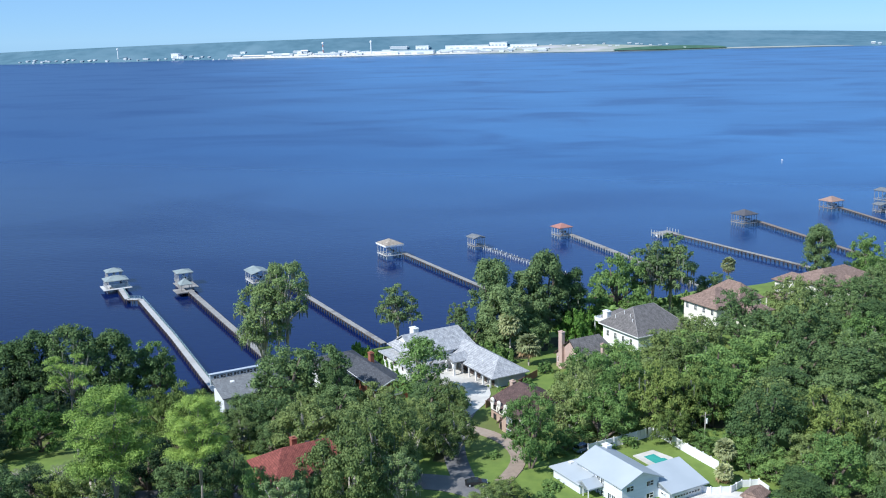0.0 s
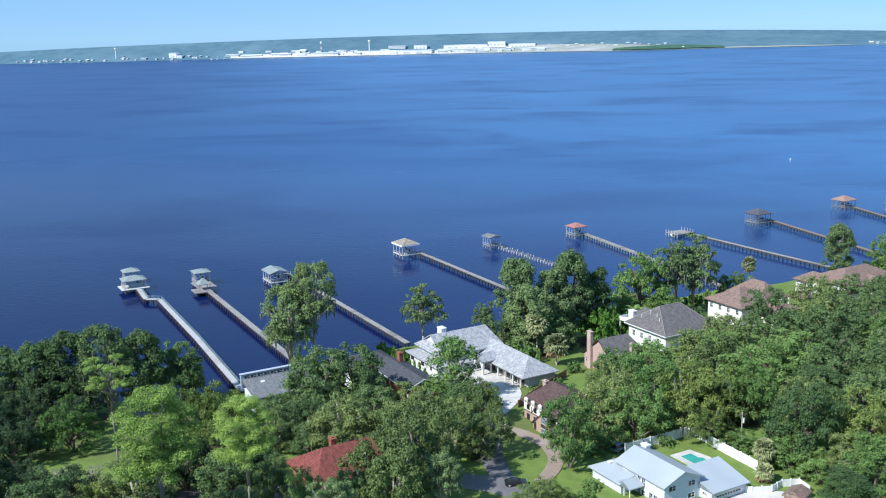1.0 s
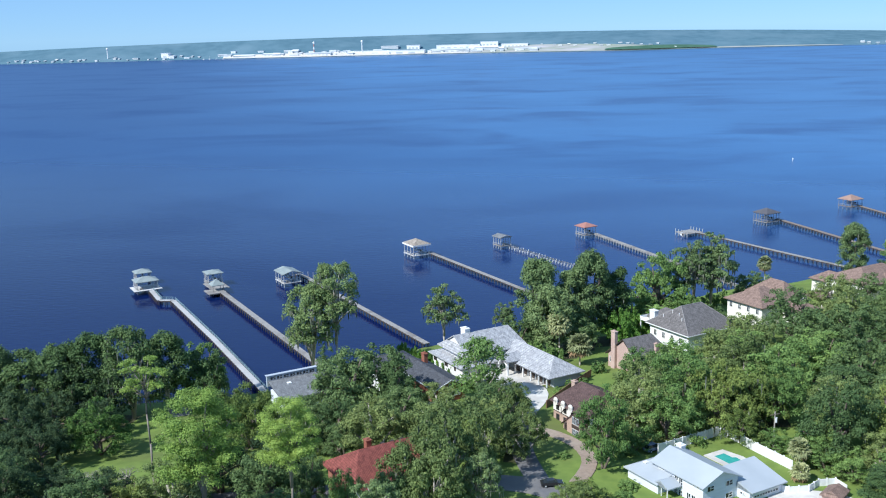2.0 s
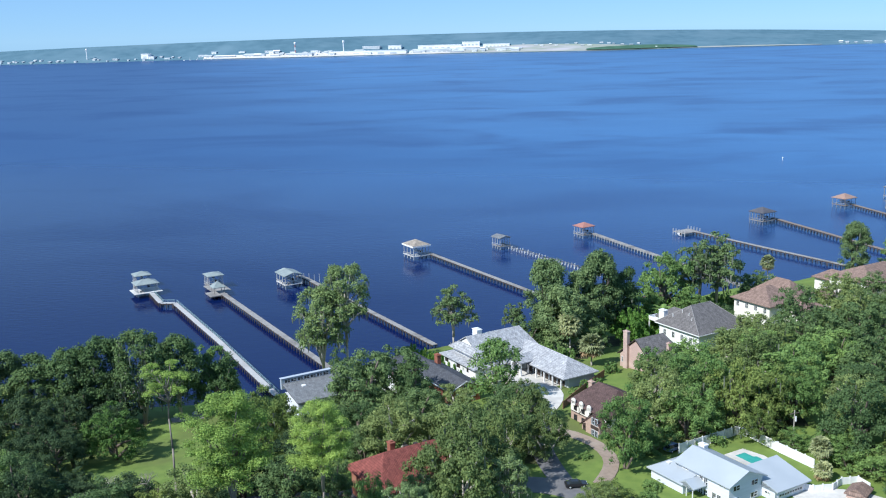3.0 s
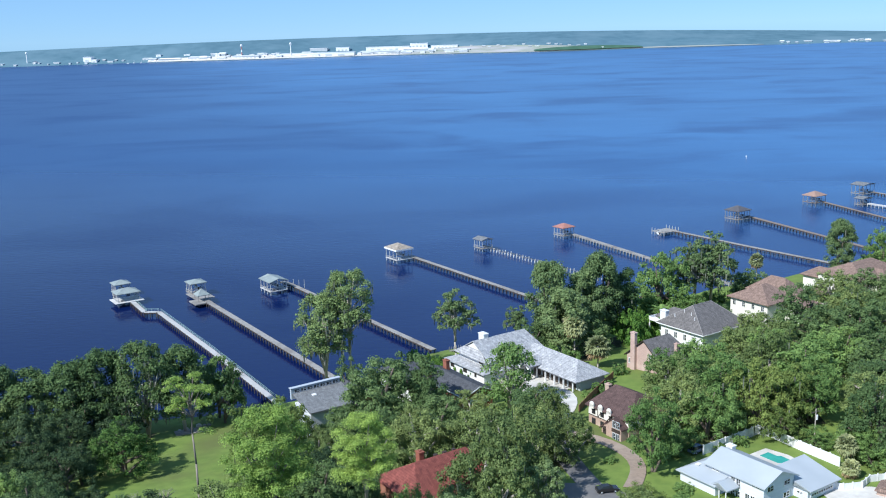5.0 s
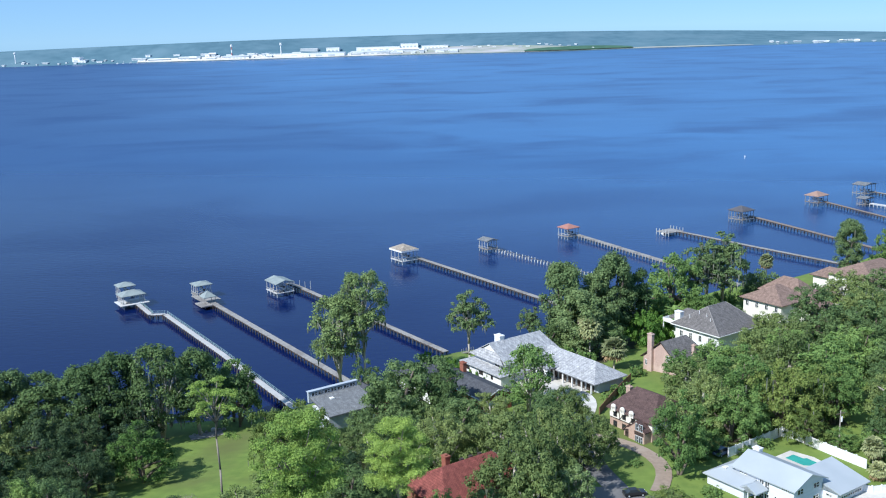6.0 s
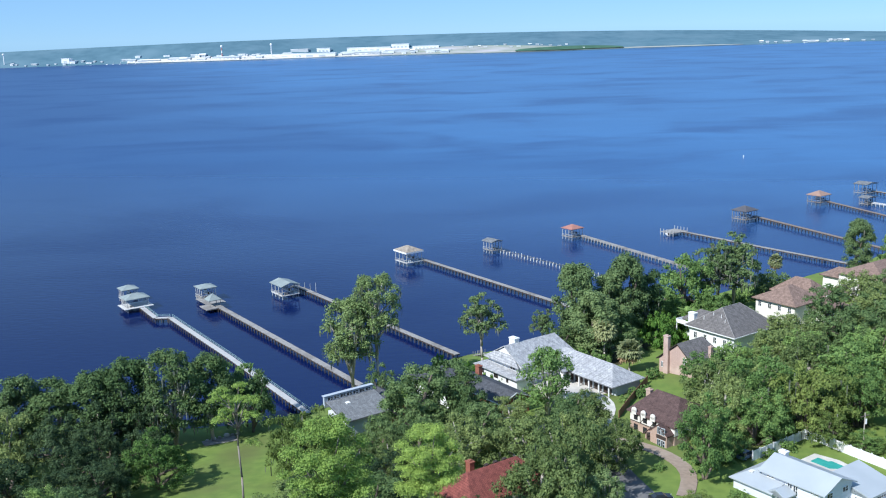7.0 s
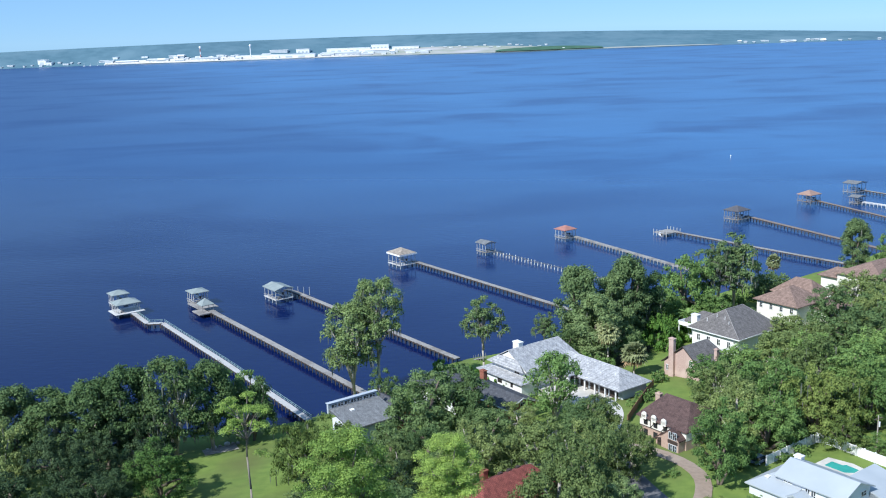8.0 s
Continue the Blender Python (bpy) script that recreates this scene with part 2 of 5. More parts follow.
ROOF_RUST = material("rust_red_roof", (0.38, 0.18, 0.15), (0.32, 0.15, 0.125), scale=0.6, rough=0.7)
ROOF_ORANGE = material("orange_tile_roof", (0.34, 0.225, 0.18), (0.28, 0.18, 0.15), scale=0.8, rough=0.8)
PALE_DECK = material("pale_composite_deck", (0.62, 0.62, 0.62), (0.54, 0.54, 0.55), scale=2, rough=0.7, second=(0.5, 0.49, 0.48), second_scale=0.15)
GREY_DECK = material("grey_composite_deck", (0.47, 0.47, 0.47), (0.40, 0.40, 0.41), scale=2, rough=0.75, second=(0.36, 0.35, 0.34), second_scale=0.15)
OLD_DECK = material("weathered_timber_deck", (0.33, 0.32, 0.31), (0.25, 0.24, 0.235), scale=1.5, rough=0.9, second=(0.2, 0.185, 0.175), second_scale=0.2, bump=0.3)
BROWN_DECK = material("brown_timber_deck", (0.25, 0.205, 0.18), (0.19, 0.155, 0.14), scale=1.5, rough=0.9, bump=0.3)
PILE = material("wet_timber_pile", (0.07, 0.056, 0.052), (0.045, 0.037, 0.035), scale=2, rough=0.8)
PALE_PILE = material("sleeved_pile", (0.55, 0.55, 0.54), (0.42, 0.42, 0.42), scale=1, rough=0.7)
RAIL_TEAL = material("teal_grey_rail", (0.25, 0.36, 0.38), (0.2, 0.3, 0.32), scale=2, rough=0.6)
BARK = material("brown_bark", (0.19, 0.155, 0.125), (0.12, 0.1, 0.085), scale=1.5, rough=0.95, bump=0.5, stretch=(1, 1, 0.3))
PINE_BARK = material("grey_brown_pine_bark", (0.30, 0.26, 0.23), (0.20, 0.175, 0.155), scale=1.5, rough=0.95, bump=0.5, stretch=(1, 1, 0.3))
PALE_BARK = material("pale_grey_bark", (0.46, 0.43, 0.38), (0.33, 0.30, 0.27), scale=1.2, rough=0.95, bump=0.5, stretch=(1, 1, 0.3))
MOSS = leaf_material("grey_hanging_moss", (0.19, 0.21, 0.165), (0.14, 0.16, 0.125), 0.1, 0.25)
LEAF_OAK = leaf_material("oak_leaf", (0.218, 0.288, 0.103), (0.144, 0.20, 0.074))
LEAF_RICH = leaf_material("rich_green_leaf", (0.13, 0.23, 0.06), (0.075, 0.145, 0.04), 0.08)
LEAF_SHADE = leaf_material("shaded_green_leaf", (0.125, 0.20, 0.075), (0.075, 0.128, 0.052))
LEAF_DARK = leaf_material("dark_leaf", (0.148, 0.226, 0.088), (0.108, 0.174, 0.07))
LEAF_DULL = leaf_material("dull_green_leaf", (0.19, 0.272, 0.115), (0.145, 0.215, 0.09))
# the deep shade of the left woods is put into this darker leaf
LEAF_DEEP_SHADE = leaf_material("deep_shade_leaf", (0.075, 0.122, 0.056), (0.036, 0.068, 0.034))
LEAF_MID = leaf_material("mid_green_leaf", (0.203, 0.322, 0.10), (0.138, 0.232, 0.073))
LEAF_LIGHT = leaf_material("light_pine_needle", (0.30, 0.43, 0.105), (0.205, 0.31, 0.08))
LEAF_CYPRESS = leaf_material("cypress_leaf", (0.228, 0.315, 0.122), (0.16, 0.23, 0.094))
LEAF_YELLOW = leaf_material("yellow_green_leaf", (0.203, 0.272, 0.078), (0.147, 0.207, 0.06))
LEAF_BRIGHT = leaf_material("bright_hedge_leaf", (0.17, 0.31, 0.065), (0.125, 0.235, 0.05))
LEAF_PALM = leaf_material("palm_frond", (0.36, 0.39, 0.20), (0.28, 0.32, 0.16))
LEAF_SKIRT = leaf_material("dead_palm_frond", (0.36, 0.27, 0.15), (0.28, 0.21, 0.12))
TWIG = leaf_material("bare_grey_twig", (0.32, 0.29, 0.27), (0.24, 0.22, 0.2))
POOL = material("pool_water", (0.06, 0.38, 0.33), (0.05, 0.33, 0.30), scale=0.8, rough=0.08, spec=0.5)
CAR_BLACK = material("black_car_paint", (0.02, 0.022, 0.025), (0.02, 0.02, 0.022), scale=1, rough=0.15, spec=0.6)
CAR_WHITE = material("white_car_paint", (0.70, 0.72, 0.75), (0.66, 0.68, 0.72), scale=1, rough=0.2, spec=0.6)
CAR_BLUE = material("blue_grey_car_paint", (0.16, 0.21, 0.32), (0.14, 0.19, 0.29), scale=1, rough=0.2, spec=0.6)
TYRE = material("black_rubber", (0.02, 0.02, 0.02), (0.015, 0.015, 0.015), scale=5, rough=0.9)
FENCE_WOOD = material("red_brown_fence", (0.30, 0.16, 0.10), (0.22, 0.12, 0.08), scale=2, rough=0.9)
FAR_WHITE = material("far_white_metal", (0.80, 0.82, 0.83), (0.70, 0.73, 0.75), scale=0.02, rough=0.8)
FAR_GREY = material("far_grey_metal", (0.50, 0.54, 0.57), (0.42, 0.47, 0.50), scale=0.02, rough=0.8)
FAR_RED = material("far_red_paint", (0.5, 0.22, 0.2), (0.42, 0.18, 0.17), scale=0.05, rough=0.8)

# ---- mesh helpers ----
class Shape:
    """Collects vertices and faces of one part."""
    def __init__(self):
        self.v, self.f = [], []

    def add(self, verts, faces):
        k = len(self.v)
        self.v += [tuple(p) for p in verts]
        self.f += [tuple(i + k for i in f) for f in faces]
        return self

    def box(self, x0, x1, y0, y1, z0, z1):
        v = [(x, y, z) for z in (z0, z1) for y in (y0, y1) for x in (x0, x1)]
        return self.add(v, [(0, 2, 3, 1), (4, 5, 7, 6), (0, 1, 5, 4), (2, 6, 7, 3), (0, 4, 6, 2), (1, 3, 7, 5)])

    def slab(self, poly, z0, z1):
        n = len(poly)
        v = [(x, y, z0) for x, y in poly] + [(x, y, z1) for x, y in poly]
        f = [tuple(range(n - 1, -1, -1)), tuple(range(n, 2 * n))]
        f += [(i, (i + 1) % n, n + (i + 1) % n, n + i) for i in range(n)]
        return self.add(v, f)

    def tube(self, p, q, r0, r1, n=6):
        p, q = Vector(p), Vector(q)
        d = (q - p).normalized()
        a = d.orthogonal().normalized()
        b = d.cross(a)
        v = []
        for c, r in ((p, r0), (q, r1)):
            v += [c + (a * math.cos(k * math.tau / n) + b * math.sin(k * math.tau / n)) * r for k in range(n)]
        f = [(k, (k + 1) % n, n + (k + 1) % n, n + k) for k in range(n)]
        f += [tuple(range(n - 1, -1, -1)), tuple(range(n, 2 * n))]
        return self.add(v, f)

    def beam(self, p, q, w, h):
        """A level or sloping plank from p to q, w wide and h thick, its top along the line."""
        p, q = Vector(p), Vector(q)
        d = q - p
        s = Vector((-d.y, d.x, 0)).normalized() * (w / 2)
        dn = Vector((0, 0, -h))
        v = [p - s + dn, p + s + dn, q + s + dn, q - s + dn, p - s, p + s, q + s, q - s]
        return self.add(v, [(0, 1, 2, 3), (4, 7, 6, 5), (0, 4, 5, 1), (1, 5, 6, 2), (2, 6, 7, 3), (3, 7, 4, 0)])

    def roof(self, x0, x1, y0, y1, ze, zr, along="x", hip0=0.0, hip1=0.0, thick=0.25, mid=0.5, gables=False):
        """A pitched roof over a rectangle: hip0 and hip1 set the ridge in from the two ends, mid is the ridge's place across."""
        if along == "x":
            c = y0 + (y1 - y0) * mid
            r = [(x0 + hip0, c, zr), (x1 - hip1, c, zr)]
            e = [(x0, y0, ze), (x1, y0, ze), (x1, y1, ze), (x0, y1, ze)]
        else:
            c = x0 + (x1 - x0) * mid
            r = [(c, y0 + hip0, zr), (c, y1 - hip1, zr)]
            e = [(x1, y0, ze), (x1, y1, ze), (x0, y1, ze), (x0, y0, ze)]
        low = [(x, y, z - thick) for x, y, z in e + r]
        v = e + r + low
        f = [(0, 1, 5, 4), (2, 3, 4, 5)]
        rim = [(0, 6, 7, 1), (2, 8, 9, 3)]
        for hip, a, b, r in ((hip1, 1, 2, 5), (hip0, 3, 0, 4)):
            if gables and hip < 0.3:
                rim += [(a, a + 6, r + 6, r), (r, r + 6, b + 6, b)]
            else:
                f.append((a, b, r))
                rim.append((a, a + 6, b + 6, b))
        f += [tuple(i + 6 for i in reversed(g)) for g in f]
        f += rim
        return self.add(v, f)

    def mesh(self, name, mat, smooth=False):
        me = bpy.data.meshes.new(name)
        me.from_pydata(self.v, [], self.f)
        if mat:
            me.materials.append(mat)
        if smooth:
            me.polygons.foreach_set("use_smooth", [True] * len(me.polygons))
        me.update()
        return me


def part(name, shape, mat, parent, label="", smooth=False):
    data = shape.mesh(name, mat, smooth) if isinstance(shape, Shape) else shape
    ob = new(name, data)
    ob.parent = parent
    if label:
        tagged(ob, label)
    return ob


def thing(name, x, y, z, yaw, label, category, group="", kind=""):
    ob = new(name)
    ob.matrix_world = pose(x, y, z, 0, 0, yaw)
    return tagged(ob, label, category, group, kind)


def solo(name, shape, mat, label, category, group="", kind="", m=None, smooth=False):
    ob = new(name, shape.mesh(name, mat, smooth))
    if m:
        ob.matrix_world = m
    return tagged(ob, label, category, group, kind)


# ---- land and water ----
GRID = -52.0                      # the lots and docks run at this heading


def smooth01(t):
    t = max(0.0, min(1.0, t))
    return t * t * (3 - 2 * t)


def inland(x, y):
    return -13 * math.exp(-((x + 102) / 24.0) ** 2) + (349.6 + 0.72 * x - y + 3.0 * math.sin(x * 0.06) + 1.5 * math.sin(x * 0.17 + 1)) / 1.232


FAR_SHORE = 4450.0


def far_shore(x):
    y = FAR_SHORE + 60 * math.sin(x * 0.0011 + 0.6) + 22 * math.sin(x * 0.006)
    y -= 170 * math.exp(-((x - 130) / 330.0) ** 2) 
    return y - 130 * smooth01((-1750 - x) / 1000)


def crest(x):
    return 86 - (50 if x > -480 else 29) * min(1.6, ((x + 480) / 2250.0) ** 2)


def ground_z(x, y):
    s = inland(x, y)
    if y > 1500:
        d = y - far_shore(x)
        if d < 0:
            return max(-4.0, d * 0.05)
        c = crest(x)
        return 0.5 + c * min(1.0, d / (470.0 - 240.0 * smooth01((-700 - x) / 900.0)))
    if s <= 0:
        return max(-4.0, s * 0.25 + 0.4)
    return 0.4 + 0.9 * smooth01(s / 4.0) + 7.1 * smooth01(s / 78.0) + 0.25 * noise.noise(Vector((x * 0.05, y * 0.05, 0)))


def sheet(xs, ys, fz):
    v = [(x, y, fz(x, y)) for y in ys for x in xs]
    n = len(xs)
    f = [(j * n + i, j * n + i + 1, (j + 1) * n + i + 1, (j + 1) * n + i) for j in range(len(ys) - 1) for i in range(n - 1)]
    return Shape().add(v, f)


xs = [-4200 + 150 * i for i in range(13)] + [-2250 + 30 * i for i in range(25)] + [-1500 + 150 * i for i in range(8)] + [-300 + 5 * i for i in range(121)] + [450 + 150 * i for i in range(26)]
ys = [-900 + 100 * i for i in range(9)] + [0 + 5 * i for i in range(117)] + [640 + 400 * i for i in range(9)] + [4150 + 20 * i for i in range(43)]
land = sheet(xs, ys, ground_z)
land_mesh = land.mesh("ground", GRASS, True)
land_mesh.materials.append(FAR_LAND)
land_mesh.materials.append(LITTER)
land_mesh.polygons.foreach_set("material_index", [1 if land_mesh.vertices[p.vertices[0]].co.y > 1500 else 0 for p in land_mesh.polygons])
tagged(new("ground", land_mesh), "grassy river bank, river bed and wooded far shore", "ground", kind="structure")
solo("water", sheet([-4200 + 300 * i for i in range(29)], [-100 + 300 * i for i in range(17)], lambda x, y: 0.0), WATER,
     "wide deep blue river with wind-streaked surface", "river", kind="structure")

# ---- roads and paths ----
def ribbon(points, width, lift, step=3.0):
    s = Shape()
    pts = []
    for (x0, y0), (x1, y1) in zip(points, points[1:]):
        n = max(1, int(math.hypot(x1 - x0, y1 - y0) / step))
        pts += [(x0 + (x1 - x0) * k / n, y0 + (y1 - y0) * k / n) for k in range(n)]
    pts.append(points[-1])
    for _ in range(4):
        pts = [pts[0]] + [((a[0] + 2 * b[0] + c[0]) / 4, (a[1] + 2 * b[1] + c[1]) / 4) for a, b, c in zip(pts, pts[1:], pts[2:])] + [pts[-1]]
    v, f = [], []
    for k, (x, y) in enumerate(pts):
        a, b = pts[max(0, k - 1)], pts[min(len(pts) - 1, k + 1)]
        dx, dy = b[0] - a[0], b[1] - a[1]
        d = math.hypot(dx, dy)
        for side in (-1, -0.33, 0.33, 1):
            px, py = x - dy / d * side * width / 2, y + dx / d * side * width / 2
            v.append((px, py, ground_z(px, py) + lift))
    for k in range(len(pts) - 1):
        for j in range(3):
            f.append((4 * k + j, 4 * k + j + 1, 4 * k + j + 5, 4 * k + j + 4)[::-1])
    n = len(v)
    v += [(x, y, z - lift - 0.3) for x, y, z in v]
    for k in range(len(pts) - 1):
        for j in (0, 3):
            f.append((4 * k + j, 4 * k + 4 + j, n + 4 * k + 4 + j, n + 4 * k + j))
    return s.add(v, f)


solo("road", ribbon([(-120, 168), (-85, 178), (-60, 184), (-44, 190), (-27, 190), (-12, 178), (4, 160), (12, 140)], 7, 0.12), ASPHALT,
     "grey asphalt residential street under oak shade", "road", kind="structure")
solo("driveway", ribbon([(-27, 192), (-31, 204), (-33, 218), (-31, 234)], 5, 0.10), ASPHALT, "grey asphalt lane leading to the riverfront house", "driveway", kind="structure")
solo("driveway", ribbon([(-33, 228), (-29.5, 238), (-29.5, 246), (-34, 252)], 6.5, 0.14), CONCRETE, "pale concrete forecourt before the slate-roofed house", "driveway", kind="structure")
solo("driveway", ribbon([(-19, 191), (-16, 198), (-15.5, 205), (-19, 212), (-24, 217), (-30, 219)], 3.4, 0.16), PAVER, "curved brick-paver driveway", "driveway", kind="structure")
solo("driveway", ribbon([(19, 187), (28, 190), (36, 186), (40, 176)], 8, 0.12), CONCRETE, "pale concrete driveway before the garage", "driveway", kind="structure")
solo("path", ribbon([(-130, 234.6), (-126.5, 237.0), (-122.5, 238.4)], 4.2, 0.08), GRAVEL, "pale sandy path on the lawn edge", "path", kind="structure")

# boulders on the sandy spot
for k, (x, y, r) in enumerate(((-128.2, 237.8, 0.7), (-126.9, 238.6, 0.5), (-125.4, 239.8, 0.8), (-124.0, 240.2, 0.55), (-129.6, 236.9, 0.45), (-122.8, 240.3, 0.6))):
    rr = random.Random(k)
    bm = bmesh.new()
    bmesh.ops.create_icosphere(bm, subdivisions=2, radius=r)
    for v in bm.verts:
        v.co *= rr.uniform(0.82, 1.1)
        v.co.z *= 0.7
    me = bpy.data.meshes.new("boulder")
    bm.to_mesh(me)
    bm.free()
    me.materials.append(GRAVEL if k % 2 else CONCRETE)
    bo = new("boulder", me)
    bo.location = (x, y, ground_z(x, y) + r * 0.35)
    tagged(bo, "pale grey boulder beside the sandy spot", "boulder", "shore boulders")

# ---- trees ----
def icosphere():
    bm = bmesh.new()
    bmesh.ops.create_icosphere(bm, subdivisions=1, radius=1)
    v = np.array([tuple(p.co) for p in bm.verts])
    f = [tuple(q.index for q in g.verts) for g in bm.faces]
    bm.free()
    return v, f


ICO_V, ICO_F = icosphere()


def leafy(name, lobes, mat, leaf, count, rng, droop=0.0, core=0.6):
    """A crown of leaf clumps: small leaf blades over many uneven lobes, with a leafy core in each."""
    verts, faces = [], []
    k = 0
    for (cx, cy, cz, rx, rz) in lobes:
        n = max(12, int(count * 2.9 * rx * rx))
        d = rng.normal(size=(n, 3))
        d /= np.linalg.norm(d, axis=1)[:, None]
        d[:, 2] = np.where(d[:, 2] < -0.45, -d[:, 2], d[:, 2])
        rad = rng.uniform(0.55, 1.22, n)
        c = np.array([cx, cy, cz]) + d * rad[:, None] * np.array([rx, rx, rz])
        nrm = d + rng.normal(scale=0.42, size=(n, 3)) + np.array([0, 0, 0.25])
        nrm /= np.linalg.norm(nrm, axis=1)[:, None]
        t = np.cross(nrm, rng.normal(size=(n, 3)))
        t /= np.linalg.norm(t, axis=1)[:, None]
        b = np.cross(nrm, t)
        w = leaf * 0.55 * rng.uniform(0.6, 1.35, n)[:, None]
        h = w * rng.uniform(0.6, 1.0, n)[:, None]
        dz = np.array([0, 0, -droop])
        q = np.stack([c - t * w, c + t * w, c + b * h * 1.9 + dz * w], axis=1).reshape(-1, 3)
        verts.append(q)
        faces += [(k + 3 * i, k + 3 * i + 1, k + 3 * i + 2) for i in range(n)]
        k += 3 * n
        if core:
            v = ICO_V * np.array([rx, rx, rz]) * core * rng.uniform(0.85, 1.1, (len(ICO_V), 1)) + np.array([cx, cy, cz])
            verts.append(v)
            faces += [tuple(i + k for i in f) for f in ICO_F]
            k += len(ICO_V)
    me = bpy.data.meshes.new(name)
    me.from_pydata(np.concatenate(verts).tolist(), [], faces)
    me.materials.append(mat)
    me.update()
    return me


def limbs(rng, height, radius, base, reach, n, lean=0.0, start=0.35):
    """A tapered trunk with bent limbs."""
    s = Shape()
    top = Vector((lean, lean * 0.4, height))
    p = Vector((0, 0, -0.6))
    r = base
    path = [p]
    for k in range(1, 6):
        q = Vector((lean * (k / 5) ** 1.5 + rng.normal() * 0.12 * radius / 4, lean * 0.4 * k / 5 + rng.normal() * 0.12 * radius / 4, height * k / 5))
        r2 = base * (1 - 0.78 * k / 5)
        s.tube(path[-1], q, r, r2, 7)
        path.append(q)
        r = r2
    for k in range(n):
        f = start + (0.95 - start) * (k + rng.random()) / n
        i = min(4, int(f * 5))
        o = path[i].lerp(path[i + 1], f * 5 - i)
        a = k * 2.4 + rng.random()
        out = reach * radius * rng.uniform(0.55, 0.95) * (1.1 - 0.5 * f)
        mid = o + Vector((math.cos(a) * out * 0.5, math.sin(a) * out * 0.5, out * rng.uniform(0.1, 0.35)))
        end = o + Vector((math.cos(a + 0.3) * out, math.sin(a + 0.3) * out, out * rng.uniform(0.35, 0.7)))
        br = base * (0.5 - 0.28 * f)
        s.tube(o, mid, br, br * 0.7, 5)
        s.tube(mid, end, br * 0.7, br * 0.25, 5)
    return s


def hanging(rng, lobes, n, length):
    """Curtains of moss that hang below the lobes."""
    v, f = [], []
    for k in range(n):
        cx, cy, cz, rx, rz = lobes[rng.integers(len(lobes))]
        a = rng.random() * math.tau
        x, y, z = cx + math.cos(a) * rx * 0.9, cy + math.sin(a) * rx * 0.9, cz - rz * 0.3
        w, h, b = rng.uniform(0.012, 0.035), length * rng.uniform(0.4, 1.2), rng.random() * math.tau
        dx, dy = math.cos(b) * w, math.sin(b) * w
        i = len(v)
        v += [(x - dx, y - dy, z), (x + dx, y + dy, z), (x + dx * 0.7, y + dy * 0.7, z - h * 0.6), (x - dx * 0.7, y - dy * 0.7, z - h * 0.6), (x, y, z - h)]
        f += [(i, i + 1, i + 2, i + 3), (i + 3, i + 2, i + 4)]
    return Shape().add(v, f)


def crown_lobes(rng, kind, n):
    """Lobes of a crown of radius 1, whose foot is at height 0 and whose top is at height 1."""
    out = []
    if kind == "broad":
        heads = [(0.0, 0.0, 0.58, 0.40)]
        m = 7
        for k in range(m):
            a = k * math.tau / m + rng.uniform(-0.4, 0.4)
            w = rng.uniform(0.36, 0.56)
            heads.append((math.cos(a) * w, math.sin(a) * w, rng.uniform(0.44, 0.60), rng.uniform(0.26, 0.38)))
        for k in range(m + 2):
            a = k * math.tau / (m + 2) + rng.uniform(-0.3, 0.3)
            w = rng.uniform(0.58, 0.76)
            heads.append((math.cos(a) * w, math.sin(a) * w, rng.uniform(0.12, 0.30), rng.uniform(0.22, 0.33)))
        for k in range(n):
            hx, hy, hz, hr = heads[k % len(heads)]
            a, el = rng.random() * math.tau, math.asin(rng.uniform(-0.75, 1.0))
            s = rng.uniform(0.09, 0.19)
            q = hr * rng.uniform(0.65, 1.12)
            out.append((hx + math.cos(a) * math.cos(el) * q, hy + math.sin(a) * math.cos(el) * q, min(0.97, max(0.0, hz + math.sin(el) * q * 0.9)), s, s * rng.uniform(0.45, 0.75)))
    elif kind == "tall":
        for k in range(n):
            a, u = rng.random() * math.tau, rng.random()
            z = u ** 0.9
            w = (0.42 + 0.6 * math.sin(math.pi * min(1, z * 0.85 + 0.12))) * rng.uniform(0.45, 0.95)
            s = rng.uniform(0.15, 0.28)
            out.append((math.cos(a) * w * 0.8, math.sin(a) * w * 0.8, 0.06 + 0.88 * z, s, s * 0.62))
    elif kind == "pine":
        for k in range(n):
            a, u = rng.random() * math.tau, rng.random()
            z = 0.1 + 0.85 * u
            w = math.sqrt(max(0.05, 1 - ((z - 0.45) / 0.58) ** 2)) * rng.uniform(0.25, 0.95)
            s = rng.uniform(0.12, 0.22)
            out.append((math.cos(a) * w * 0.88, math.sin(a) * w * 0.88, z, s, s * 0.5))
    elif kind == "tiers":
        for k in range(n):
            a, u = (k % 9) * 2.39996 + rng.normal() * 0.22, rng.random()
            z = 0.15 + 0.09 * (k % 9) + rng.normal() * 0.04
            w = math.sqrt(max(0.06, 1 - ((z - 0.5) / 0.62) ** 2)) * (0.25 + 0.72 * u)
            s = rng.uniform(0.10, 0.18)
            out.append((math.cos(a) * w, math.sin(a) * w, z, s, s * 0.5))
        for k in range(5):
            out.append((-0.28 - 0.09 * k, 0.12 * rng.normal(), -0.62 + 0.05 * rng.normal(), 0.13, 0.08))
    elif kind == "open":
        for k in range(n):
            a, u = rng.random() * math.tau, rng.random()
            z = 0.12 + 0.82 * u
            w = math.sin(math.pi * (0.15 + 0.75 * z)) * (0.3 + 0.7 * rng.random())
            s = rng.uniform(0.12, 0.24)
            out.append((math.cos(a) * w, math.sin(a) * w, z, s, s * 0.7))
    return out


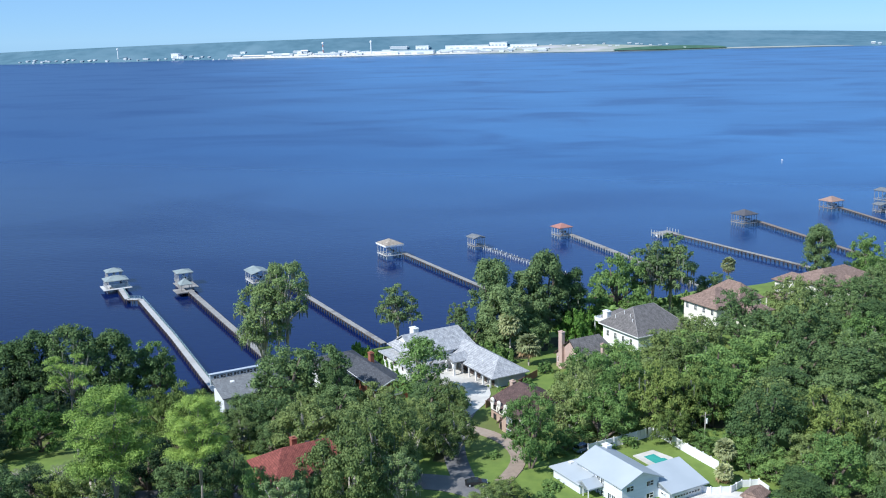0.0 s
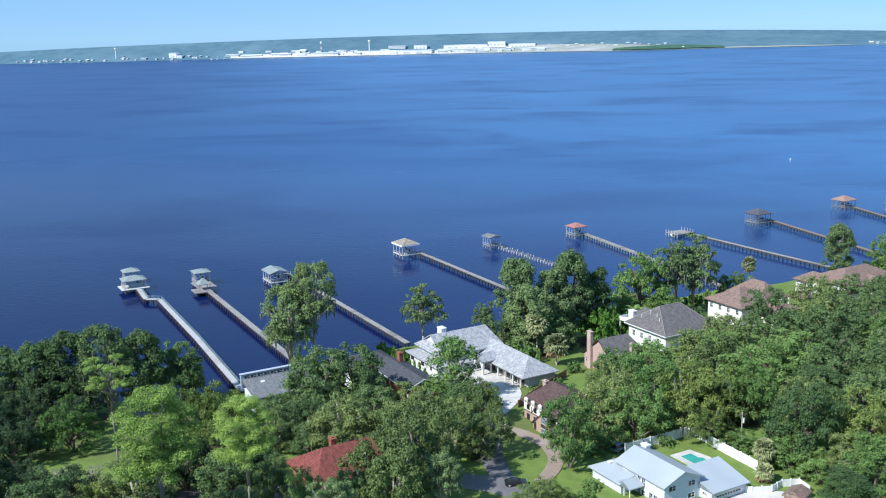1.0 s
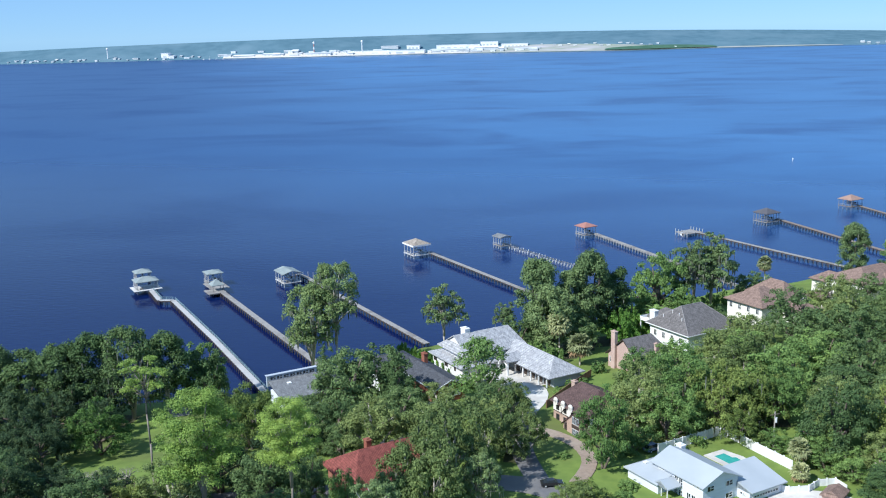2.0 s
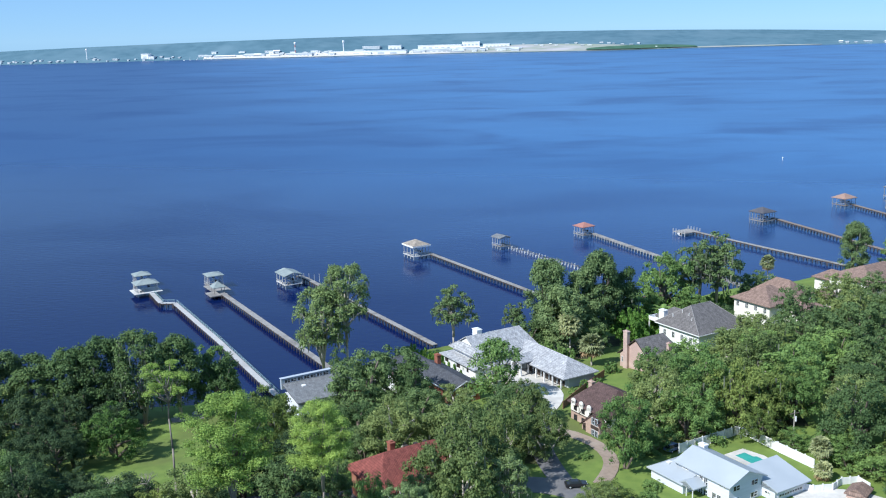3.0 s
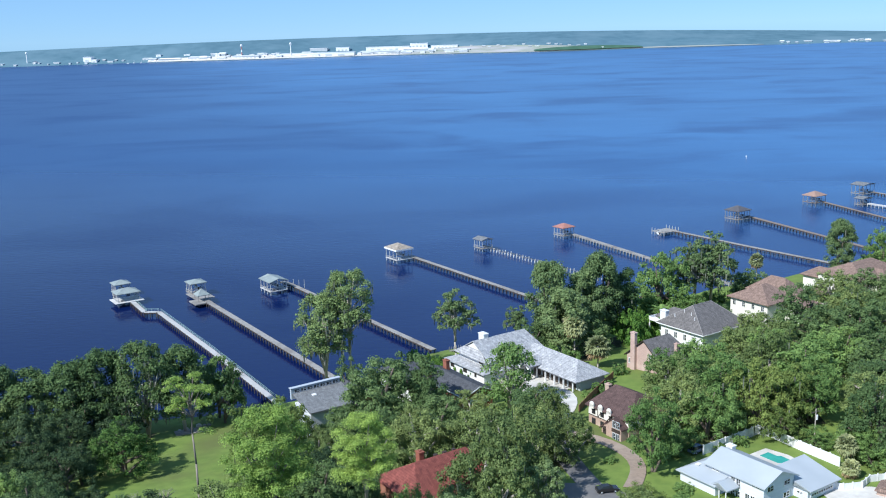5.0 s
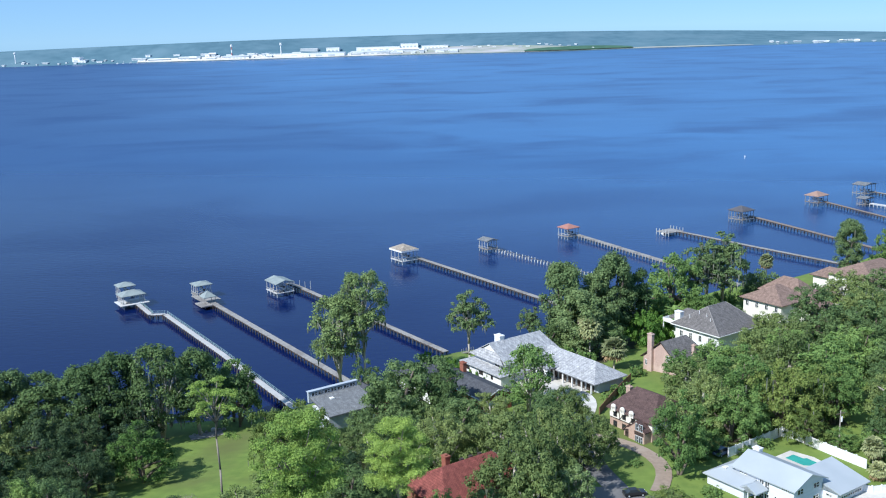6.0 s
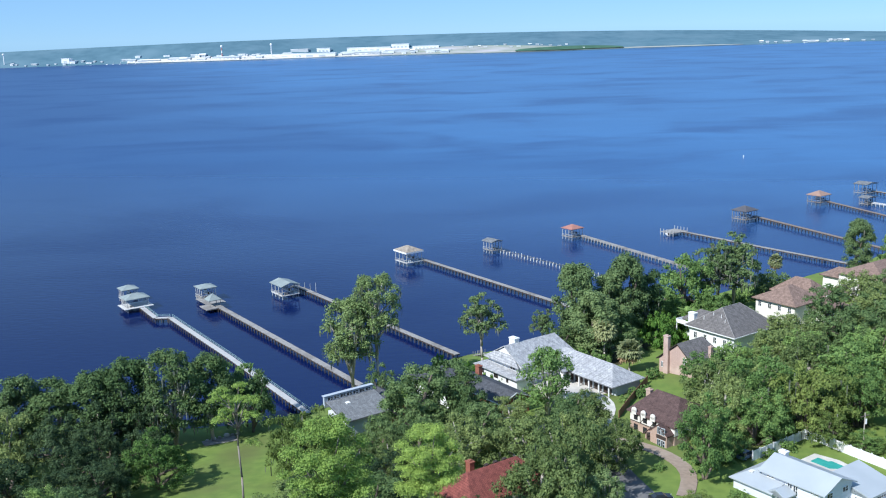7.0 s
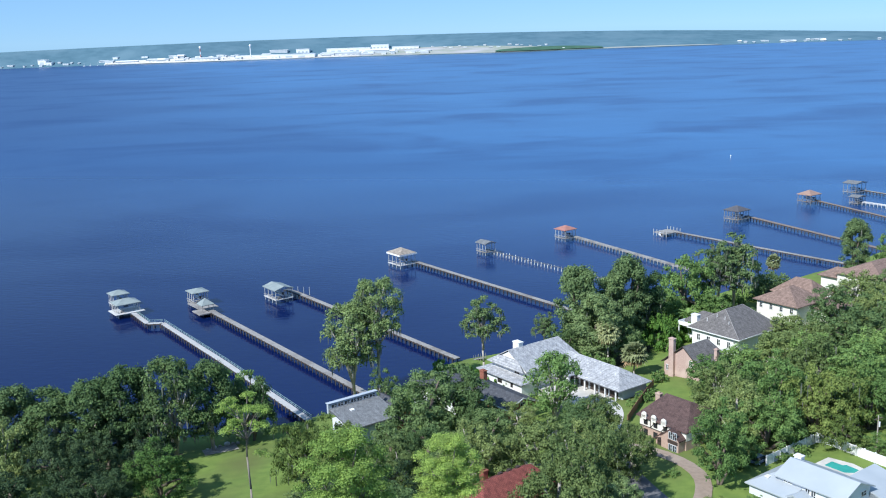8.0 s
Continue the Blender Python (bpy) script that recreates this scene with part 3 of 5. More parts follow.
RNG = np.random.default_rng(7)
SPECIES = {
    # kind of crown, lobes, leaf, blades, crown depth against radius, bark, moss, limb count
    "oak": ("broad", 112, LEAF_OAK, 0.05, 1500, 1.45, PALE_BARK, 5, 9),
    "dark": ("broad", 108, LEAF_DARK, 0.05, 1450, 1.55, BARK, 0, 7),
    "rich": ("broad", 108, LEAF_RICH, 0.05, 1500, 1.55, BARK, 0, 7),
    "deep": ("broad", 100, LEAF_DEEP_SHADE, 0.052, 1350, 1.55, BARK, 0, 7),
    "mid": ("broad", 108, LEAF_MID, 0.05, 1450, 1.6, BARK, 0, 7),
    "yellow": ("broad", 100, LEAF_YELLOW, 0.05, 1500, 1.4, BARK, 8, 7),
    "tall": ("tall", 92, LEAF_SHADE, 0.058, 1600, 2.6, PALE_BARK, 10, 4),
    "tallmid": ("tall", 96, LEAF_DULL, 0.055, 1700, 2.4, BARK, 6, 5),
    "pine": ("pine", 120, LEAF_LIGHT, 0.034, 3000, 2.0, PINE_BARK, 0, 16),
    "airy": ("open", 66, LEAF_MID, 0.06, 1500, 1.9, PALE_BARK, 0, 14),
    "cypress": ("open", 112, LEAF_CYPRESS, 0.052, 1800, 2.3, PALE_BARK, 60, 18),
    "bald": ("open", 104, LEAF_SHADE, 0.055, 1600, 2.6, PALE_BARK, 50, 14),
    "moss": ("broad", 108, LEAF_DULL, 0.06, 1500, 1.9, PALE_BARK, 50, 12),
    "slim": ("tiers", 66, LEAF_LIGHT, 0.042, 2200, 1.35, PINE_BARK, 0, 16),
    "bare": ("open", 34, TWIG, 0.035, 420, 1.3, PALE_BARK, 0, 16),
    "bush": ("broad", 60, LEAF_MID, 0.10, 900, 1.15, BARK, 0, 3),
    "hedge": ("broad", 60, LEAF_BRIGHT, 0.085, 1300, 1.1, BARK, 0, 3),
}
LABELS = {
    "rich": "dense rich green broadleaf tree at the lawn's edge",
    "oak": "broad live oak with dull green crown and hanging moss", "deep": "broadleaf tree with the wooded lot's deep shade in its leaf colour", "dark": "dense dark green broadleaf tree with rounded crown",
    "mid": "full mid-green broadleaf tree on the wooded lot", "yellow": "yellow-green broadleaf tree with uneven crown",
    "tall": "tall dull green tree with pale trunk by the river", "tallmid": "tall full mid-green tree with clumped crown",
    "pine": "tall pine with light green needle clumps", "cypress": "tall open cypress with pale trunk and moss at the water's edge",
    "bald": "dark green cypress with stout pale trunk and hanging moss",
    "moss": "open-crowned tree draped with grey hanging moss", "slim": "slender tall pine with bare trunk and thin crown",
    "airy": "open light green tree with pale trunk before the slate-roofed house",
    "bare": "bare grey-twigged shrub in deep shade",
    "bush": "rounded green garden shrub", "hedge": "bright green clipped shrub in a hedge row",
}
MODELS = {}


def model(species, variant, near):
    """Meshes of a tree: a crown of radius 1 with its foot at 0; kept by species and variant."""
    key = (species, variant, near)
    if key not in MODELS:
        kind, n, mat, leaf, blades, depth, bark, moss, nl = SPECIES[species]
        lobes = [(x, y, z * depth, r, rz * 1.25) for x, y, z, r, rz in crown_lobes(RNG, kind, n)]
        crown = leafy("crown", lobes, mat, leaf * (0.86 if near else 1.12), blades * (1.15 if near else 0.62), RNG, core=0.0 if kind in ("open", "tiers") else 0.42)
        trunk = limbs(RNG, 1.0, 1.0, 0.028, 0.0, 0)
        branches = Shape()
        for k in range(nl):
            x, y, z, r, rz = lobes[(k * 5) % n]
            f = RNG.uniform(-0.25, 0.3)
            o = Vector((0, 0, f * depth))
            m2 = Vector((x * 0.5, y * 0.5, o.z + (z - o.z) * 0.6))
            thin = 0.5 if kind in ("tiers", "pine") else 1.0
            branches.tube(o, m2, 0.05 * thin, 0.034 * thin, 5)
            branches.tube(m2, Vector((x, y, z)), 0.034 * thin, 0.014 * thin, 5)
        branches.tube(Vector((0, 0, -0.3 * depth)), Vector((0.03, -0.02, depth * 0.5)), 0.045 if kind in ("tiers", "pine") else 0.06, 0.02, 6)
        MODELS[key] = (crown, branches.mesh("limb", bark, True), hanging(RNG, lobes, moss * 5, 0.28).mesh("moss", MOSS) if moss else None, depth)
    return MODELS[key]


def tree(species, x, y, top, radius, turn=None, squash=1.0):
    """A tree whose crown reaches the height top; the trunk goes down to the ground."""
    g = ground_z(x, y)
    crown, limb, moss, depth = model(species, RNG.integers(3), y < 228)
    name = {"pine": "pine_tree", "slim": "pine_tree", "cypress": "cypress_tree", "bald": "cypress_tree", "oak": "oak_tree", "bush": "shrub", "hedge": "shrub", "bare": "shrub"}.get(species, "tree")
    t = thing(name, x, y, g - 0.2, RNG.random() * 360 if turn is None else turn, LABELS[species], "shrub" if name == "shrub" else "tree",
              {"shrub": "garden shrubs"}.get(name, "riverside trees"))
    foot = top - depth * radius * squash * 1.08 - g
    if species in ("bush", "hedge"):
        foot = -0.3
    if species not in ("pine", "slim", "cypress", "moss", "airy", "bald"):
        foot = min(foot, 0.13 * (top - g))
    foot = max(foot, 0.07 * (top - g) if name != "shrub" else foot)
    deep = (top - g - foot) / (depth * 1.08)
    m = Matrix.LocRotScale((0, 0, foot + 0.2), None, (radius, radius, deep))
    c = part("crown", crown, None, t)
    c.matrix_local = m
    l = part("limb", limb, None, t)
    l.matrix_local = m
    if moss:
        h = tagged(part("moss", moss, None, t, "grey hanging moss"), kind="stuff")
        h.matrix_local = m
    base = (0.10 + 0.02 * radius + 0.005 * (top - g)) * (0.7 if species in ("slim", "pine") else 1.0)
    if foot > 0.5:
        bark = SPECIES[species][6]
        s = Shape()
        p, r = Vector((0, 0, -0.5)), base * 1.25
        for k in range(1, 5):
            q = Vector((RNG.normal() * 0.1, RNG.normal() * 0.1, (foot + 0.25 * deep * depth) * k / 4))
            s.tube(p, q, r, base * (1 - 0.13 * k), 7)
            p, r = q, base * (1 - 0.13 * k)
        part("trunk", s, bark, t, smooth=True)
    return t


def palm(x, y, top, radius, fan=True):
    g = ground_z(x, y)
    t = thing("palm_tree", x, y, g - 0.1, RNG.random() * 360, "sabal palm with ball of grey-green fan fronds" if fan else "feathery palm with arching green fronds", "palm tree", "riverside palms")
    h = top - g - radius * 0.75
    s = Shape()
    p = Vector((0, 0, -0.3))
    for k in range(1, 6):
        q = Vector((0.12 * math.sin(k), 0.1 * math.cos(k * 1.3), h * k / 5))
        s.tube(p, q, 0.26 - 0.012 * k, 0.25 - 0.012 * k, 8)
        p = q
    part("trunk", s, PALE_BARK, t, smooth=True)
    v, f, v2, f2 = [], [], [], []
    fronds = 64 if fan else 26
    for k in range(fronds):
        a = k * 2.39996
        el = (1.35 - 2.55 * (k / fronds)) if fan else (0.9 - 1.0 * (k / 26))
        ln = radius * RNG.uniform(0.8, 1.12)
        d = Vector((math.cos(a) * math.cos(el), math.sin(a) * math.cos(el), math.sin(el)))
        side = Vector((-math.sin(a), math.cos(a), 0))
        up = side.cross(d)
        if fan:
            vv, ff = (v2, f2) if el < -0.62 else (v, f)
            o = p + d * ln * 0.45
            for j in range(9):
                sp = (j - 4) * 0.3
                dd = (d * math.cos(sp) + side * math.sin(sp)).normalized()
                far = 0.55 * ln * RNG.uniform(0.75, 1.1)
                m1 = o + dd * far * 0.55
                e = o + dd * far - Vector((0, 0, 0.28 * far)) + up * RNG.normal() * 0.05 * ln
                w = dd.cross(up) * 0.085 * radius
                i = len(vv)
                vv += [tuple(o), tuple(m1 - w), tuple(e), tuple(m1 + w)]
                ff.append((i, i + 1, i + 2, i + 3))
            continue
        for j in range(9):
            u = (j + 1) / 10
            o = p + d * ln * u - Vector((0, 0, 0.55 * ln * u * u))
            for sg in (-1, 1):
                e = o + side * sg * ln * 0.22 * math.sin(math.pi * (0.2 + 0.75 * u)) + d * 0.15 * ln - Vector((0, 0, 0.12 * ln))
                w = d * 0.045 * ln
                i = len(v)
                v += [tuple(o - w), tuple(o + w), tuple(e)]
                f.append((i, i + 1, i + 2))
    if f2:
        part("frond_skirt", Shape().add(v2, f2), LEAF_SKIRT, t, "hanging dead tan fronds")
    part("crown", Shape().add(v, f), LEAF_PALM if fan else LEAF_MID, t)
    return t


# x, y, top of the crown, radius, by species
TREES = [
    ("tall", -166, 233, 21, 9), ("tallmid", -174, 231, 23, 8), ("tall", -155, 231, 24, 8), ("tall", -147, 233, 26.5, 8.5), ("deep", -151, 228, 20, 7), ("deep", -141, 229, 20, 6.5), ("bald", -136, 232, 29, 8.5),
    ("tall", -128, 237, 26, 7.5), ("mid", -122, 247, 22, 7), ("dark", -119, 242, 20, 7), ("rich", -130.6, 204, 19.8, 7.8), ("deep", -138.5, 192, 18.5, 6.2),
    ("mid", -145, 179, 19, 5.2), ("deep", -157, 212, 20, 7.5), ("deep", -148, 203, 18, 6.5), ("oak", -170, 214, 21, 7.5), ("deep", -159, 193, 18, 9), ("deep", -149, 180, 17, 7), ("deep", -183, 226, 22, 8),
    ("slim", -104, 176, 39.6, 5.6), ("pine", -83, 152, 43, 8.6), ("pine", -67, 152, 41.5, 6.2), ("yellow", -93.5, 215, 16.5, 5.5), ("dark", -86, 216.5, 14, 4.5), ("yellow", -101, 210, 23.5, 7), ("yellow", -94, 206, 24, 7), ("yellow", -104, 166, 19, 5),
    ("dark", -74, 222, 28.5, 10.5), ("dark", -67.5, 229, 28, 9), ("dark", -63, 226, 24.5, 6.5), ("dark", -60, 214, 21, 8), ("dark", -81, 212, 20, 6.5), ("dark", -73.5, 207, 20, 6.5), ("dark", -70, 198.5, 18.5, 5.5), ("oak", -86, 204, 17, 5), ("dark", -71, 174, 22, 4.5), ("mid", -60.5, 163, 25.5, 4.5), ("dark", -52.6, 164, 25, 4.2), ("oak", -79, 201, 19, 5.5),
    ("oak", -48.5, 173, 31, 9), ("oak", -43, 184, 30.5, 9), ("oak", -45, 167, 30, 7.5), ("moss", -37, 174, 24, 5), ("oak", -51, 203, 24.5, 8.5), ("oak", -64, 200, 24.5, 8), ("moss", -53, 154, 27, 5),
    ("oak", -52.9, 225.5, 18, 5.5), ("oak", -34.5, 221, 22, 5), ("oak", -30.5, 203, 22, 5.5), ("yellow", -17, 183.5, 13.5, 5), ("oak", -39, 200, 24, 6), ("airy", -44, 236, 25.5, 7.8), ("mid", -34, 231, 14, 4), ("dark", -39, 219, 21, 8), ("oak", -34, 205, 17, 4.5),
    ("cypress", -96.5, 267, 31.5, 8.4), ("cypress", -89.4, 268, 38, 7.8), ("dark", -86, 247, 19.5, 5.2), ("bush", -79, 262, 9, 4),
    ("moss", -60.6, 287, 27, 6.8), ("moss", -42.4, 292, 20, 3.8), ("tallmid", -32, 293, 34, 8.5), ("tallmid", -16, 301, 35, 8.5), ("tallmid", -28, 284, 28, 8), ("tall", -9, 308, 28, 7.5), ("tallmid", -22, 297, 30, 8),
    ("dark", -38, 286, 18, 7), ("dark", -20, 288, 19, 7), ("bush", -32, 277, 12, 4), ("bush", -27, 275, 12, 3.5), ("hedge", -7, 298, 18, 6.5), ("hedge", -1, 303, 16, 5), ("mid", 6, 325, 32.5, 10.5), ("moss", 24, 333, 34, 9.5), ("moss", 18, 330, 32, 8.5), ("mid", 2, 318, 17, 5),
    ("mid", 14, 316, 17, 6), ("dark", 22, 312, 15, 5), ("tallmid", 80, 376, 29, 7), ("mid", 100, 388, 24, 7), ("mid", 112, 384, 24, 8),
    ("mid", -13.6, 199, 28.5, 6.6), ("oak", -5, 219, 26, 8.2), ("mid", 1, 216, 24, 8), ("mid", 5, 227, 29, 9), ("yellow", 14, 222, 29, 8), ("yellow", 21, 226, 27, 8), ("mid", 27, 226, 26, 7),
    ("mid", 31.8, 203.5, 16, 5), ("mid", 37.5, 198, 16, 5.5), ("oak", 43, 199, 19, 6), ("mid", 6, 219, 19, 5), ("yellow", 17, 215, 19, 5), ("mid", 24, 212, 14, 4), ("mid", 31, 206, 18, 5), ("dark", 36, 208, 29, 9), ("yellow", 48, 210, 27, 8.5), ("mid", 47, 192, 24, 8), ("oak", 40, 220, 27, 8.5),
    ("dark", 51, 250, 24, 9), ("mid", 29, 239, 26, 9), ("dark", 45, 277, 24, 9), ("dark", 42, 290, 27, 9.5), ("oak", 28, 291, 19, 7), ("dark", 57, 284, 25, 9), ("oak", 11, 244, 22, 8), ("mid", -3, 252, 20.5, 7), ("oak", -4, 240, 21.5, 7.5),
    ("mid", 6, 258, 20, 7), ("oak", 18, 264, 22, 8), ("oak", 28, 274, 22, 8), ("mid", 36, 256, 23, 8), ("oak", 20, 276, 18, 5),
    ("deep", -138.5, 198.5, 15.0, 5.0), ("deep", -139, 183, 16, 6), ("deep", -147, 191, 17, 6.5), ("deep", -128.5, 182, 13, 4.5), ("deep", -137, 178, 16.5, 6.5), ("deep", -126, 176, 14, 5), ("bare", -119.4, 179, 12, 3.2), ("bare", -114.6, 185, 11, 2.6), ("bare", -112, 172, 13, 4), ("bare", -106, 175, 12, 3.5), ("bare", -118, 178, 13, 4), ("bare", -121, 168, 14, 4.5), ("bare", -101, 178, 11, 3),
    ("bush", -8.5, 190, 10.5, 2.5), ("bush", -9.5, 186, 10, 2.2), ("bush", 3, 210, 10.5, 2.2), ("bush", 8, 213, 11, 2), ("bush", -11, 206, 11, 3.5), ("mid", -7, 208, 15, 4), ("oak", -20, 180, 14, 4.5),
    ("bush", -21, 247, 11, 2.2), ("bush", -24, 243, 10.5, 2), ("bush", -18, 250, 10.5, 1.8), ("bush", -14, 262, 11, 2.5), ("bush", -22, 204, 10, 1.8), ("bush", 32, 214, 12, 4),
]
for row in TREES:
    tree(*row)
for x, y, top, r in ((-6, 326, 11, 4.5), (-1, 331, 10, 4.5), (4, 336, 11, 5), (9, 339, 9.5, 4.5), (14, 342, 10.5, 5), (20, 345, 9, 4), (26, 349, 8.5, 3.6), (31, 353, 8, 3.2), (36, 357, 7.5, 3), (-11, 320, 10, 4), (8, 330, 13, 5), (16, 336, 12, 5)):
    tree("hedge" if top > 9.2 else "bush", x, y, top, r)
for k in range(11):
    tree("hedge", -74 + k * 1.95, 287 - k * 2.55, 7.8 + 0.28 * k, 1.9)
for x, y, top, r in ((-25.4, 279, 19.4, 4.0), (-19.2, 270.8, 15.9, 4.1), (27, 201.5, 15.6, 2.7), (26.2, 196.5, 12.4, 2.3)):
    palm(x, y, top, r)
palm(47, 366, 17, 3.2)
for x, y, top in ((-3, 318, 16), (4, 311, 15), (-8, 322, 14)):
    palm(x, y, top, 4.5, False)

# woods that fill the wooded lots
CLEAR = [(-55, 186, 9), (-119, 214, 14), (-121, 182, 9), (-130, 204, 8), (-121, 194, 9), (-16, 227, 12), (-112, 208, 17), (-112, 192, 9), (-60, 181, 12), (-24, 214, 11), (-30, 200, 9), (6, 193, 19), (14, 208, 15), (-38, 262, 34), (-90, 228, 14), (-60, 254, 17), (-10, 285, 20), (4, 282, 17),
         (37, 319, 15), (76, 352, 17), (36, 218, 6), (30, 192, 8), (60, 345, 12), (14, 330, 12), (-62, 155, 7)]
placed = [(r[1], r[2], r[4]) for r in TREES if r[4] > 4]
WOODS = [(-200, -132, 140, 236, "deep dark deep oak tallmid"), (32, 150, 172, 400, "oak mid dark dark tall"), (-112, -66, 130, 186, "deep dark oak deep"), (-34, 30, 224, 262, "mid oak dark"), (-132, -112, 140, 190, "deep")]
for x0, x1, y0, y1, kinds in WOODS:
    kinds = kinds.split()
    for k in range(900):
        x, y = RNG.uniform(x0, x1), RNG.uniform(y0, y1)
        r = RNG.uniform(6.2, 9.2)
        if inland(x, y) < (26 if x > 0 else 10) or any((x - a) ** 2 + (y - b) ** 2 < (c + r * 0.7) ** 2 for a, b, c in CLEAR):
            continue
        if x > 100 and y < 150 + x * 1.2:
            continue
        if any((x - a) ** 2 + (y - b) ** 2 < ((c + r) * 0.62) ** 2 for a, b, c in placed):
            continue
        placed.append((x, y, r))
        tree(kinds[RNG.integers(len(kinds))], x, y, ground_z(x, y) + RNG.uniform(10, 17.5), r)

# leaf litter under the crowns; round bare shrubs it also stands in for shade
shade = [(x, y, r * 0.9) for x, y, r in placed] + [(r[1], r[2], 7.5) for r in TREES if r[0] == "bare"]
for p in land_mesh.polygons:
    c = p.center
    if p.material_index == 0 and 120 < c.y < 330 and -210 < c.x < 150 and inland(c.x, c.y) > 6:
        if (c.x - 10) ** 2 + (c.y - 200) ** 2 > 24 ** 2 and (c.x + 124) ** 2 + (c.y - 233) ** 2 > 13 ** 2 and sum((c.x - x) ** 2 + (c.y - y) ** 2 < r * r for x, y, r in shade) > 1:
            p.material_index = 2

# ---- houses ----
def window(parent, x, y, z, w, h, face, mat=WHITE):
    """A framed window on a wall; face is the wall's outward axis, '+x', '-x', '+y' or '-y'."""
    fr, pane = Shape(), Shape()
    t = 0.1
    for a0, a1, b0, b1 in ((-w / 2, w / 2, -h / 2, -h / 2 + t), (-w / 2, w / 2, h / 2 - t, h / 2), (-w / 2, -w / 2 + t, -h / 2 + t, h / 2 - t), (w / 2 - t, w / 2, -h / 2 + t, h / 2 - t),
                           (-0.04, 0.04, -h / 2 + t, h / 2 - t), (-w / 2 + t, -0.04, -0.04, 0.04)):
        fr.box(a0, a1, -0.06, 0.10, b0, b1)
    pane.box(-w / 2 + t, w / 2 - t, -0.05, 0.03, -h / 2 + t, h / 2 - t)
    turn = {"-y": 180, "+y": 0, "+x": -90, "-x": 90}[face]
    f = part("window", fr, mat, parent)
    f.matrix_local = pose(x, y, z, 0, 0, turn)
    part("pane", pane, GLASS, f, "dark reflecting glass")
    return f


def chimney(parent, x, y, z0, z1, w, d, mat, label):
    s = Shape().box(x - w / 2, x + w / 2, y - d / 2, y + d / 2, z0, z1 - 0.35).box(x - w / 2 - 0.12, x + w / 2 + 0.12, y - d / 2 - 0.12, y + d / 2 + 0.12, z1 - 0.35, z1 - 0.1)
    s.box(x - w / 4, x + w / 4, y - d / 4, y + d / 4, z1 - 0.1, z1 + 0.15)
    return part("chimney", s, mat, parent, label)


def gable_wall(s, x0, x1, y, z0, z1, thick=0.2):
    """A triangle under a gable along x, on a wall at y."""
    xm = (x0 + x1) / 2
    v = [(x0, y, z0), (x1, y, z0), (xm, y, z1), (x0, y + thick, z0), (x1, y + thick, z0), (xm, y + thick, z1)]
    return s.add(v, [(0, 1, 2), (5, 4, 3), (0, 3, 4, 1), (1, 4, 5, 2), (2, 5, 3, 0)])


def gable_wall_y(s, y0, y1, x, z0, z1, thick=0.2):
    ym = (y0 + y1) / 2
    v = [(x, y0, z0), (x, y1, z0), (x, ym, z1), (x - thick, y0, z0), (x - thick, y1, z0), (x - thick, ym, z1)]
    return s.add(v, [(0, 1, 2), (5, 4, 3), (0, 3, 4, 1), (1, 4, 5, 2), (2, 5, 3, 0)])


def house(x, y, z, label):
    """The local x axis points inland along the lot, y along the river."""
    return thing("house", x, y, z, GRID, label, "house", "riverfront houses")


# white two-storey house with the pool
W = house(4.7, 191.2, 0, "white two-storey house with pale metal roof beside a pool")
G0 = 7.4
part("wall", gable_wall_y(Shape().box(-7, 7, -4.5, 4.7, G0, 12.9), -4.5, 4.7, 7, 12.9, 14.7), SIDING, W)
part("wall", gable_wall_y(Shape(), -4.5, 4.7, -6.8, 12.9, 14.7), SIDING, W)
part("roof", Shape().roof(-7.6, 7.7, -5.2, 5.4, 12.8, 15.05, gables=True), ROOF_METAL, W)
part("wall", Shape().box(-11.2, -2, -7.9, 4, G0, 10.8), SIDING, W)
part("roof", Shape().roof(-11.9, -1.5, -8.6, 4.6, 10.75, 13.0, "x", 4.5, 0.2, mid=0.62), ROOF_METAL, W)
part("roof", Shape().roof(-3.4, 1.2, -8.2, -4.2, 10.7, 11.8, "y", 0.0, 0.0), ROOF_METAL, W, "porch roof of pale metal")
for k in range(3):
    part("post", Shape().tube((-2.8 + k * 1.7, -7.8, G0), (-2.8 + k * 1.7, -7.8, 10.6), 0.12, 0.12, 8), WHITE, W)
part("wall", Shape().box(1.2, 10.3, 4.7, 13.4, G0, 10.8), SIDING, W)
part("roof", Shape().roof(0.6, 11.2, 4.4, 14.2, 10.75, 12.9, "y", mid=0.16), ROOF_METAL, W)
part("garage_door", Shape().box(10.3, 10.38, 5.5, 12.8, G0 + 0.1, 9.9).box(10.38, 10.42, 5.7, 12.6, 9.1, 9.6), WHITE, W, "wide white garage door with top lights")
for k in range(9):
    part("pane", Shape().box(10.40, 10.45, 5.9 + k * 0.74, 6.4 + k * 0.74, 9.18, 9.52), GLASS, W)
for zz, ys_ in ((11.9, (-2.6, 2.4)), (9.3, (-2.6, 2.4))):
    for yy in ys_:
        window(W, 7.02, yy, zz, 1.9, 1.2, "+x")
for xx in (-5.3, 4.6):
    for dx in (0, 1.0):
        window(W, xx + dx, -4.52, 12.2, 0.9, 0.7, "-y")
for xx in (-0.4, 0.9):
    window(W, xx, -4.52, 11.3, 1.1, 2.4, "-y")
    window(W, xx, -4.52, 8.9, 1.1, 1.6, "-y")
for xx in (3.2, 4.5):
    window(W, xx, -4.52, 9.0, 1.1, 2.0, "-y")
window(W, 8.5, 4.68, 9.6, 1.4, 0.6, "-y")
part("skylight", Shape().box(-9.6, -8.6, -5.4, -4.4, 11.75, 11.98), WHITE, W, "small white roof skylight")
